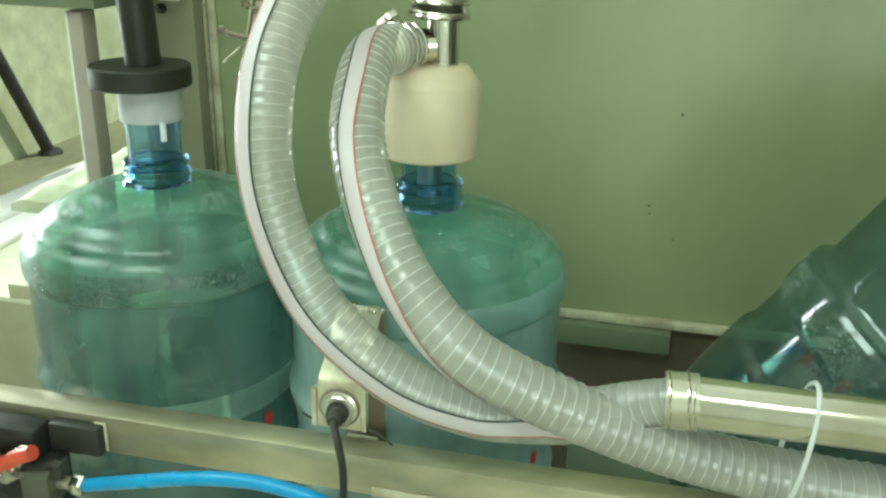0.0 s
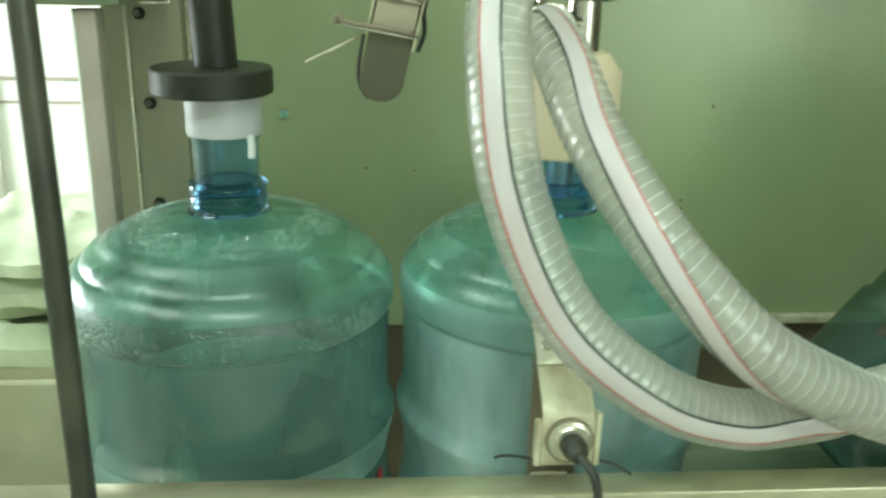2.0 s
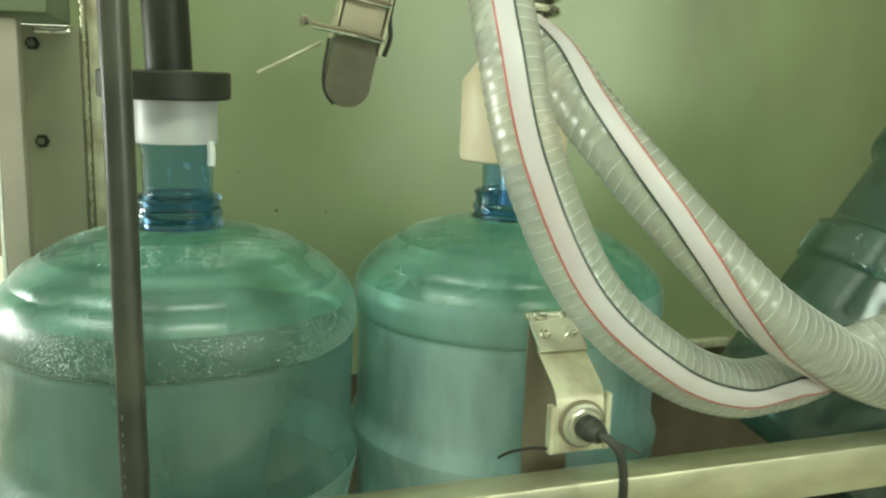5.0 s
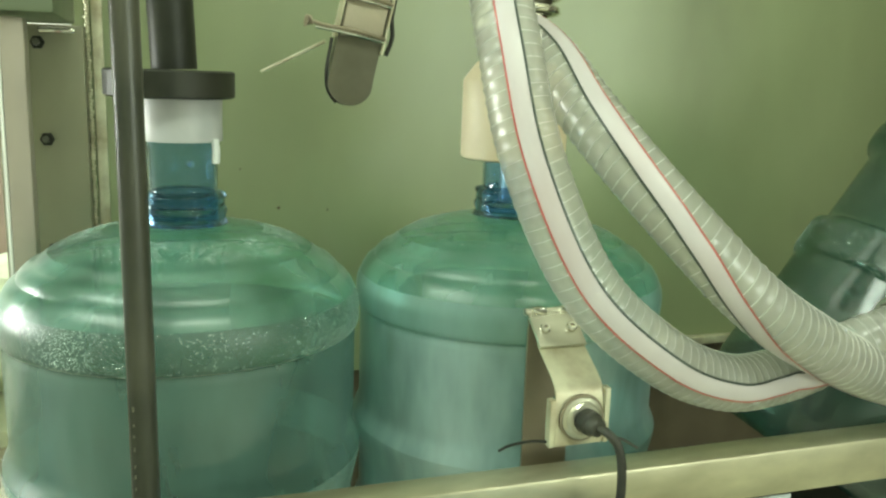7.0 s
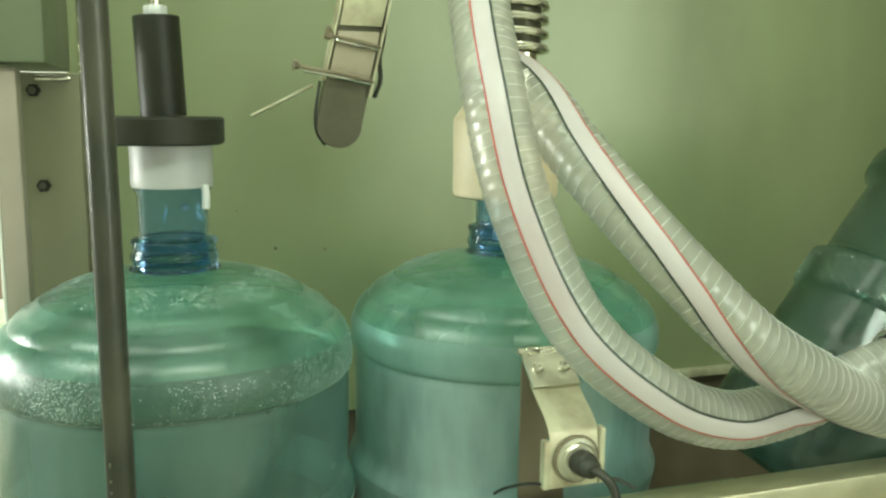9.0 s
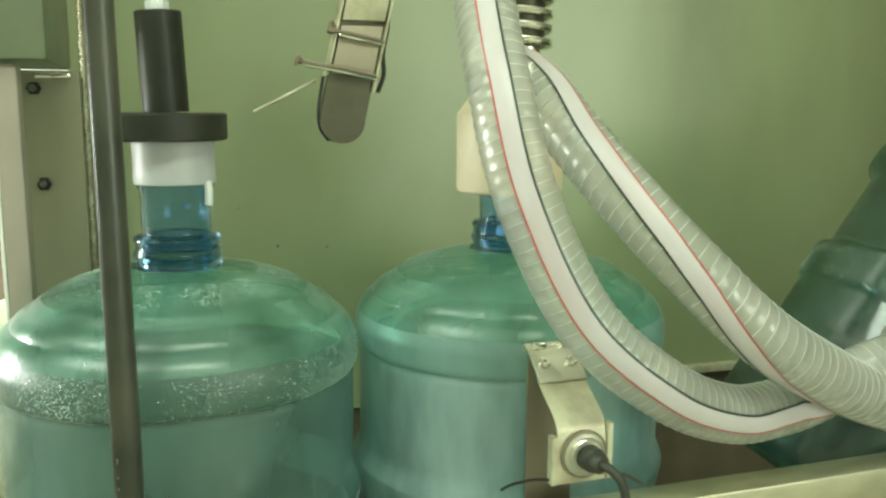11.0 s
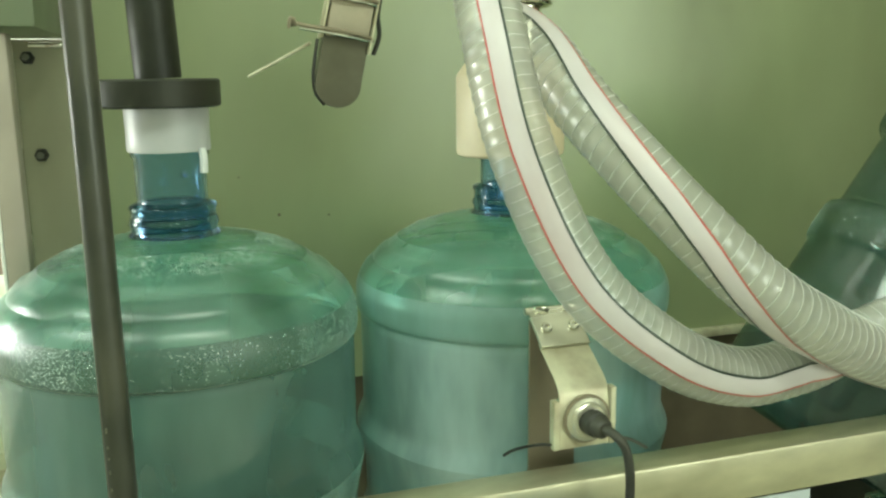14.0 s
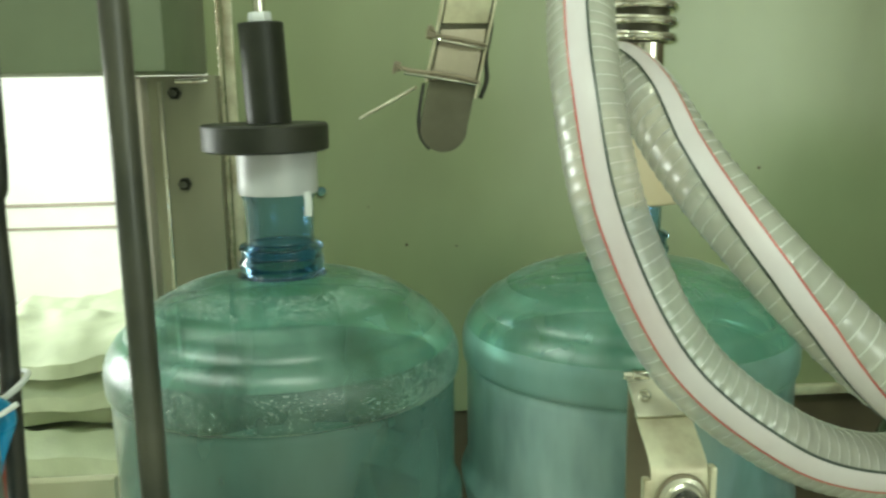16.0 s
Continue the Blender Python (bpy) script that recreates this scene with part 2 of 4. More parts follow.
WIRE = clear("spring_wire", (0.95, 0.97, 0.94), (0.86, 0.86, 0.82), 0.42, 0.10, 0.0, bump=0.0, milk_vary=0.3)
HOSE = clear("clear_hose_plastic", (0.93, 0.93, 0.89), (0.55, 0.545, 0.49), 0.54, 0.23, 0.0, bump=0.08, milk_vary=0.25, shine=0.045)

# ---------------------------------------------------------------- builders
ORIGIN = {}


def thing(name, loc, label, category, group="", kind=""):
    ob = new(name)
    ob.empty_display_size = 0.02
    ob.location = loc
    ORIGIN[ob.name] = Vector(loc)
    return tagged(ob, label, category, group, kind)


def root(ob):
    while ob.parent:
        ob = ob.parent
    return ob


def part(name, bm, material, parent, label="", smooth=True, turn=True):
    """Links a bmesh, given in the world's places, as one mesh under a thing or a part."""
    r = root(parent)
    bmesh.ops.translate(bm, verts=bm.verts, vec=-ORIGIN[r.name])
    if turn:
        bmesh.ops.recalc_face_normals(bm, faces=bm.faces)
    else:
        bmesh.ops.reverse_faces(bm, faces=bm.faces)
    me = bpy.data.meshes.new(name)
    bm.to_mesh(me)
    bm.free()
    for p in me.polygons:
        p.use_smooth = smooth
    if smooth:
        me.set_sharp_from_angle(angle=radians(38))
    me.materials.append(material)
    ob = new(name, me)
    ob.parent = parent
    return tagged(ob, label)


def box(x0, x1, y0, y1, z0, z1, bevel=0.0015, bm=None, m=None):
    bm = bm or bmesh.new()
    g = bmesh.ops.create_cube(bm, size=1.0)["verts"]
    t = Matrix.Translation(((x0 + x1) / 2, (y0 + y1) / 2, (z0 + z1) / 2)) @ Matrix.Diagonal((x1 - x0, y1 - y0, z1 - z0, 1))
    bmesh.ops.transform(bm, matrix=(m @ t) if m else t, verts=g)
    if bevel:
        es = list({e for v in g for e in v.link_edges})
        bmesh.ops.bevel(bm, geom=es, offset=bevel, segments=2, profile=0.5, affect="EDGES")
    return bm


def lathe(profile, centre=(0, 0, 0), axis=(0, 0, 1), n=48, bm=None, wobble=None):
    """A turned body from rows of (radius, height) along the axis."""
    bm = bm or bmesh.new()
    q = Vector((0, 0, 1)).rotation_difference(Vector(axis)).to_matrix()
    c = Vector(centre)
    rings = []
    for r, h in profile:
        if r < 1e-6:
            rings.append([bm.verts.new(c + q @ Vector((0, 0, h)))])
        else:
            ring = []
            for i in range(n):
                a = 2 * math.pi * i / n
                rr = r + (wobble(a, h) if wobble else 0)
                ring.append(bm.verts.new(c + q @ Vector((rr * math.cos(a), rr * math.sin(a), h))))
            rings.append(ring)
    for a, b in zip(rings, rings[1:]):
        for i in range(n):
            j = (i + 1) % n
            if len(a) == 1 and len(b) == 1:
                continue
            if len(a) == 1:
                bm.faces.new((a[0], b[i], b[j]))
            elif len(b) == 1:
                bm.faces.new((a[i], a[j], b[0]))
            else:
                bm.faces.new((a[i], a[j], b[j], b[i]))
    return bm


def curve_points(ctrl, n=10):
    c = [Vector(p) for p in ctrl]
    c = [2 * c[0] - c[1]] + c + [2 * c[-1] - c[-2]]
    out = []
    for i in range(1, len(c) - 2):
        p0, p1, p2, p3 = c[i - 1:i + 3]
        for k in range(n):
            u = k / n
            out.append(0.5 * (2 * p1 + (p2 - p0) * u + (2 * p0 - 5 * p1 + 4 * p2 - p3) * u * u + (3 * p1 - p0 - 3 * p2 + p3) * u ** 3))
    out.append(c[-2])
    return out


def frames_of(pts, side):
    """At each point the tangent, the direction nearest to side, and the third axis."""
    out = []
    for i, p in enumerate(pts):
        t = (pts[min(i + 1, len(pts) - 1)] - pts[max(i - 1, 0)]).normalized()
        s = Vector(side)
        s = (s - t * s.dot(t)).normalized()
        out.append((p, t, s, t.cross(s)))
    return out


def sweep(pts, radius, n=12, caps=True, side=(0.31, 0.9, 0.27), arc=None, bm=None, twist=None, rib=None):
    """A tube, or with arc (from, to, in degrees about side) a strip of one, along the points."""
    bm = bm or bmesh.new()
    rows = []
    closed = arc is None
    m = n if closed else n + 1
    for k, (p, t, s, b) in enumerate(frames_of(pts, side)):
        r = radius(k / (len(pts) - 1)) if callable(radius) else radius
        row = []
        for i in range(m):
            a = 2 * math.pi * i / n if closed else radians(arc[0] + (arc[1] - arc[0]) * i / n + (twist(k / (len(pts) - 1)) if twist else 0))
            row.append(bm.verts.new(p + (r + (rib(k, a) if rib else 0)) * (math.cos(a) * s + math.sin(a) * b)))
        rows.append(row)
    for a, b in zip(rows, rows[1:]):
        for i in range(n):
            j = (i + 1) % m
            bm.faces.new((a[i], a[j], b[j], b[i]))
    if caps and closed:
        bm.faces.new(rows[0][::-1])
        bm.faces.new(rows[-1])
    return bm


def ring_bm(centre, axis, r, wire, n=40, k=8, bm=None):
    bm = bm or bmesh.new()
    q = Vector((0, 0, 1)).rotation_difference(Vector(axis)).to_matrix()
    rows = []
    for i in range(n):
        a = 2 * math.pi * i / n
        row = []
        for j in range(k):
            b = 2 * math.pi * j / k
            v = Vector(((r + wire * math.cos(b)) * math.cos(a), (r + wire * math.cos(b)) * math.sin(a), wire * math.sin(b)))
            row.append(bm.verts.new(Vector(centre) + q @ v))
        rows.append(row)
    for i in range(n):
        for j in range(k):
            bm.faces.new((rows[i][j], rows[(i + 1) % n][j], rows[(i + 1) % n][(j + 1) % k], rows[i][(j + 1) % k]))
    return bm


def hexagon(centre, axis, r, h, bm=None):
    return lathe([(0, 0), (r * 0.94, 0), (r, h * 0.12), (r, h * 0.88), (r * 0.94, h), (0, h)], centre, axis, 6, bm)


# ---------------------------------------------------------------- the hall
def slab(name, x0, x1, y0, y1, z0, z1, material, label, category):
    ob = thing(name, ((x0 + x1) / 2, (y0 + y1) / 2, z0), label, category, kind="structure")
    part(category.replace(" ", "_") + "_surface", box(x0, x1, y0, y1, z0, z1, 0), material, ob, smooth=False)
    return ob


slab("ground", -60, 60, -60, 60, -0.65, -0.5, CONCRETE, "shaded mossy green concrete ground outside the hall", "ground")
slab("floor", -3.0, 3.0, -2.6, 4.5, -0.5, 0.0, FLOOR, "worn screed floor of the hall, its colour paled for sunlight", "floor")
slab("ceiling", -3.0, 3.0, -2.6, 4.5, 2.8, 2.95, LIMEWASH, "plain white painted ceiling", "ceiling")
slab("wall_east", 3.0, 3.15, -2.6, 4.5, -0.5, 2.95, LIMEWASH, "plain white painted wall", "wall")
wall_s = thing("wall_south", (0, -2.7, 0), "plain white painted wall with a window behind the camera", "wall", kind="structure")
for x0, x1, z0, z1 in ((-3.0, 1.05, -0.5, 2.95), (1.05, 2.45, -0.5, 1.05), (1.05, 2.45, 2.25, 2.95), (2.45, 3.0, -0.5, 2.95)):
    part("wall_surface", box(x0, x1, -2.75, -2.6, z0, z1, 0), LIMEWASH, wall_s, smooth=False)

wall_n = thing("wall_north", (0, 4.3, 0), "bright white painted wall with two thin ledges", "wall", kind="structure")
part("wall_surface", box(-1.98, 3.0, 4.3, 4.45, 0, 2.8, 0), LIMEWASH, wall_n, smooth=False)
part("wall_ledge", box(-1.96, 3.0, 4.285, 4.3, 0.808, 0.822, 0.002), POST, wall_n)
part("wall_ledge", box(-1.96, 3.0, 4.288, 4.3, 0.700, 0.712, 0.002), POST, wall_n)
jamb = thing("door_frame", (-2.0, 4.3, 0), "white door jamb with a broad plinth", "door frame", kind="structure")
bm = box(-2.06, -1.94, 4.22, 4.298, 1.0, 2.8, 0.006)
part("jamb", bm, TRIM, jamb)
part("plinth", box(-2.12, -1.90, 4.18, 4.298, 0.0, 0.99, 0.01), TRIM, jamb)
part("plinth_cap", box(-2.10, -1.92, 4.19, 4.298, 0.99, 1.04, 0.01), TRIM, jamb)
wall_w = thing("wall_west", (-3.0, 0, 0), "plain white wall with a doorway and an added unseen window", "wall", kind="structure")
for y0, y1, z0, z1 in ((-2.6, 1.2, 0, 2.8), (1.2, 2.6, 0, 0.95), (1.2, 2.6, 2.25, 2.8), (2.6, 3.1, 0, 2.8), (3.1, 4.5, 2.2, 2.8)):
    part("wall_surface", box(-3.0, -2.85, y0, y1, z0, z1, 0), LIMEWASH, wall_w, smooth=False)
sill = thing("door_sill", (-2.8, 3.9, 0), "white painted sill of the doorway", "door sill", kind="structure")
part("sill_board", box(-2.86, -2.66, 3.1, 4.5, 0.0, 0.06, 0.008), TRIM, sill)
part("sill_step", box(-2.66, -2.48, 3.1, 4.5, 0.0, 0.03, 0.006), TRIM, sill)
yard = thing("yard_wall", (-4.6, 5, 0), "sunlit yellow-green plaster wall in the yard", "wall", kind="structure")
part("plaster", box(-4.75, -4.6, 1.0, 11.0, -0.5, 3.2, 0), PLASTER, yard, smooth=False)
pole = thing("leaning_pole", (-4.45, 6.19, -0.5), "dark leaning pole standing on the yard floor", "pole")
part("pole_shaft", sweep(curve_points([(-4.45, 6.19, -0.5), (-4.45, 5.78, 0.316), (-4.45, 5.0, 1.87)]), 0.05, 10), BLACK, pole)
part("pole_foot", lathe([(0, 0), (0.10, 0), (0.09, 0.03), (0.05, 0.05), (0, 0.05)], (-4.45, 6.2, -0.5)), BLACK, pole)

# ---------------------------------------------------------------- the machine's frame
mach = thing("filling_machine", (0.2, 1.0, 0.0), "steel frame of a bottle filling machine with green back panel", "machine")
part("back_panel", box(-0.372, 0.815, 1.198, 1.215, 0.955, 1.95, 0.001), PANEL, mach, "green painted sheet panel", smooth=False)
part("lower_panel", box(-0.372, 0.815, 1.205, 1.222, 0.55, 0.952, 0.001), BROWN, mach, "brown stained lower panel", smooth=False)
part("back_ledge", box(0.00, 0.79, 1.186, 1.1975, 0.958, 0.9695, 0.002), TIN, mach, "pale ledge along the back panel")
part("wall_block", box(0.12, 0.262, 1.172, 1.1975, 0.929, 0.9575, 0.002), HEADER, mach, "pale block below the ledge")
# Out of view; added and drawn forward to shade the back panel's right end.
part("shade_end_panel", box(0.80, 0.815, 0.30, 1.197, 0.55, 1.95, 0.001), BROWN, mach, "unseen brown stained end panel, added to shade the back panel", smooth=False)
part("side_panel", box(-0.440, -0.3590, 1.168, 1.197, 0.80, 1.3455, 0.001), PANEL_SIDE, mach, "stained steel side strip", smooth=False)
part("corner_post", box(-0.4068, -0.389, 0.985, 1.010, 0.60, 1.3425, 0.002), POST, mach, "pinkish painted corner post")
part("corner_post_edge", box(-0.4098, -0.4070, 0.986, 1.008, 0.60, 1.3425, 0.001), TRIM, mach)
bm = bmesh.new()
rng = random.Random(4)
for k in range(240):
    z = 0.96 + k * 0.0037
    bmesh.ops.create_icosphere(bm, subdivisions=1, radius=0.0021 + rng.random() * 0.0010, matrix=Matrix.Translation((-0.3565 + rng.uniform(-0.0006, 0.0006), 1.193, z)))
part("weld_bead", bm, TIN, mach, "bright weld bead in the corner")
part("corner_strip", box(-0.3525, -0.342, 1.1925, 1.1975, 0.955, 1.85, 0.001), TIN, mach)
part("inner_strip", box(-0.4165, -0.4130, 1.163, 1.1678, 0.80, 1.3400, 0.001), STEEL, mach)
bm = bmesh.new()
plan = [(-0.3655, 0.975), (-0.3655, 1.166), (-1.30, 1.166), (-1.30, 0.975)]
lo, hi = [[bm.verts.new((x, y, z)) for x, y in plan] for z in (1.3460, 1.62)]
bm.faces.new(lo), bm.faces.new(hi)
for i in range(4):
    bm.faces.new((lo[i], lo[(i + 1) % 4], hi[(i + 1) % 4], hi[i]))
bmesh.ops.bevel(bm, geom=bm.edges[:], offset=0.003, segments=2, profile=0.5, affect="EDGES")
part("header_beam", bm, HEADER, mach, "green-grey header beam over the outlet")
part("header_edge", box(-0.3985, -0.3660, 1.160, 1.1678, 1.3375, 1.3425, 0.001), CHROME, mach)
for x, z in ((-0.4005, 1.328), (-0.3965, 1.234), (-0.3955, 1.1216)):
    stud = part("bolt", hexagon((x, 1.168, z), (0, -1, 0), 0.0068, 0.006), NYLON, mach)
    part("bolt_end", lathe([(0, 0), (0.0036, 0), (0.0034, 0.007), (0, 0.0075)], (x - 0.001, 1.162, z), (0.1, -1, 0.1), 12), VALVE, stud)
for k, (x, z, r) in enumerate(((0.243, 1.233, 0.0028), (0.217, 1.118, 0.0024), (0.2185, 1.108, 0.0020), (0.250, 1.077, 0.0018), (-0.164, 1.156, 0.0026), (-0.108, 1.153, 0.0018), (-0.206, 1.200, 0.0014))):
    part("dirt_speck", lathe([(0, 0), (r * 0.7, 0), (r * 0.5, 0.0006), (0, 0.0008)], (x, 1.1979, z), (0, -1, 0), 7), BROWN, mach)
b = part("screw", hexagon((-0.257, 1.1975, 1.2195), (0, -1, 0), 0.006, 0.006), CHROME, mach)
bed = thing("conveyor", (0, 0.92, 0.0), "steel conveyor bed carrying the bottles", "conveyor")
part("bed", box(-1.25, 0.79, 0.77, 1.09, 0.745, 0.790, 0.003), STEEL, bed)
part("belt", box(-1.25, 0.79, 0.80, 1.06, 0.7905, 0.795, 0.001), BLACK, bed)
for x in (-1.0, -0.1, 0.75):
    part("leg", box(x - 0.02, x + 0.02, 0.79, 0.83, 0.0, 0.745, 0.002), STEEL, bed)
    part("leg", box(x - 0.02, x + 0.02, 1.03, 1.07, 0.0, 0.745, 0.002), STEEL, bed)
part("front_rail", box(-0.62, 0.795, 0.725, 0.752, 0.998, 1.035, 0.0025), RAIL, bed, "square steel guide rail, scratched")
for x in (-0.55, 0.70):
    part("rail_bracket", box(x - 0.012, x + 0.012, 0.752, 0.77, 0.75, 1.03, 0.002), STEEL, bed)
part("outlet_guard", box(-1.1, -0.43, 0.955, 0.967, 0.70, 1.006, 0.002), GUARD, bed, "beige guard board beside the outlet")
part("guide_bar", box(0.15, 0.40, 1.06, 1.10, 0.79, 0.852, 0.003), HEADER, bed, "pale guide block behind the bottles")
part("infeed_block", box(0.41, 0.485, 0.835, 0.915, 0.7955, 0.8625, 0.003), STEEL, bed, "steel infeed block under the leaning bottle")
for x in (-0.40, -0.24):
    part("rail_clip", box(x - 0.006, x + 0.006, 0.7215, 0.7245, 1.002, 1.030, 0.001), TIN, bed)
part("rail_clamp", box(-0.284, -0.236, 0.7120, 0.7245, 1.001, 1.029, 0.002), BLACK, bed, "dark clamp block on the rail")
part("rail_seam", box(0.005, 0.06, 0.7225, 0.7247, 0.999, 1.008, 0.0008), TIN, bed, "rough weld seam")

# ---------------------------------------------------------------- the bottles
NECK = [(0.0255, 0.4905), (0.0262, 0.4945), (0.0285, 0.494), (0.0288, 0.4885), (0.0268, 0.486), (0.0265, 0.475), (0.0282, 0.473), (0.0284, 0.456), (0.0264, 0.453), (0.0260, 0.4225), (0.0262, 0.4205)]
NECK_RING = [(0.0262, 0.4205), (0.0308, 0.4190), (0.0322, 0.4175), (0.0325, 0.4160), (0.0318, 0.4148), (0.0312, 0.4135), (0.0312, 0.4090), (0.0322, 0.4075), (0.0330, 0.4055), (0.0330, 0.4035), (0.0318, 0.4015), (0.0314, 0.3990), (0.0345, 0.3955)]
DOME = [(0.0345, 0.3955), (0.050, 0.3925), (0.070, 0.3880), (0.088, 0.3815), (0.098, 0.3768)]
DOME_RING = [(0.060, 0.39025), (0.070, 0.3880), (0.088, 0.3815), (0.092, 0.3797)]
SHOULDER = [(0.098, 0.3768), (0.1035, 0.3728), (0.1058, 0.3700), (0.1085, 0.3692), (0.1140, 0.3665), (0.1185, 0.3618), (0.1200, 0.3585), (0.1222, 0.3578), (0.1268, 0.3540), (0.1302, 0.3490), (0.1322, 0.3448)]
BAND = [(0.1322, 0.3448), (0.1342, 0.3400), (0.1353, 0.3365), (0.1356, 0.3335), (0.1358, 0.331), (0.1356, 0.321), (0.1350, 0.3178), (0.1338, 0.3162), (0.1318, 0.3150)]
BODY = [(0.1318, 0.3150), (0.1316, 0.3135), (0.1322, 0.311), (0.1318, 0.232), (0.1330, 0.2265), (0.1362, 0.2195), (0.1378, 0.2150)]
LOWER = [(0.1378, 0.2150), (0.1376, 0.2110), (0.1358, 0.2020), (0.1330, 0.1900), (0.1312, 0.179)]
LOWER_FLAT = [(0.1356, 0.2150), (0.1356, 0.186), (0.1342, 0.182), (0.1312, 0.179)]
WAIST = [(0.1318, 0.3150), (0.1265, 0.308), (0.1255, 0.304), (0.1255, 0.229), (0.1275, 0.225), (0.1345, 0.2200), (0.1356, 0.2150)]
FOOT = [(0.1312, 0.179), (0.1312, 0.135), (0.134, 0.131), (0.1356, 0.126), (0.1356, 0.040), (0.1335, 0.020), (0.127, 0.006), (0.118, 0.0), (0.100, 0.0), (0.080, 0.012), (0.0, 0.016)]


def resample(rows, step=0.004):
    out = []
    for (r0, h0), (r1, h1) in zip(rows, rows[1:]):
        k = max(1, int(math.hypot(r1 - r0, h1 - h0) / step))
        out += [(r0 + (r1 - r0) * i / k, h0 + (h1 - h0) * i / k) for i in range(k)]
    return out + [rows[-1]]


def beads(parent, rows, share, seed, thick=lambda a: 1.0):
    """Small beads of water in uneven patches on a turned surface."""
    rng = random.Random(seed)
    span = [math.hypot(b[0] - a[0], b[1] - a[1]) for a, b in zip(rows, rows[1:])]
    verts, faces = [], []
    d = 0.0011
    while d < sum(span) - 0.001:
        k, u = 0, d
        while u > span[k]:
            u -= span[k]
            k += 1
        (r0, h0), (r1, h1) = rows[k], rows[k + 1]
        f = u / span[k]
        r, h = r0 + (r1 - r0) * f, h0 + (h1 - h0) * f
        nr, nh = -(h1 - h0) / span[k], (r1 - r0) / span[k]
        n = int(2 * math.pi * r / 0.0018)
        for i in range(n):
            a = 2 * math.pi * (i + rng.uniform(-0.4, 0.4)) / n
            patch = noise.noise(Vector((math.cos(a) * 3, math.sin(a) * 3, h * 18 + seed)))
            if rng.random() > share * (0.85 + 1.3 * patch) * thick(a):
                continue
            s = rng.uniform(0.00040, 0.00085)
            ca, sa = math.cos(a), math.sin(a)
            out = Vector((nr * ca, nr * sa, nh)).normalized()
            e1 = Vector((-sa, ca, 0))
            e2 = out.cross(e1)
            c = Vector((r * ca, r * sa, h + rng.uniform(-0.0008, 0.0008)))
            base = len(verts)
            for q in range(6):
                w = math.cos(q * 1.0472) * e1 + math.sin(q * 1.0472) * e2
                verts.append(c + w * s)
            for q in range(6):
                w = math.cos(q * 1.0472) * e1 + math.sin(q * 1.0472) * e2
                verts.append(c + w * s * 0.6 + out * s * 0.6)
            verts.append(c + out * s * 0.8)
            for q in range(6):
                j = (q + 1) % 6
                faces.append((base + q, base + j, base + 6 + j, base + 6 + q))
                faces.append((base + 6 + q, base + 6 + j, base + 12))
        d += 0.0017
    me = bpy.data.meshes.new("moisture")
    me.from_pydata([tuple(v) for v in verts], [], faces)
    for p in me.polygons:
        p.use_smooth = True
    me.materials.append(BEAD)
    ob = new("moisture", me)
    ob.parent = parent
    tagged(ob, "fine beads of water", kind="stuff")


def patches(a):
    """Bead density by angle: full in two broad patches, 0.3 elsewhere."""
    d = math.degrees(a) % 360
    return 1.0 if 185 < d < 248 or 300 < d < 345 else 0.3


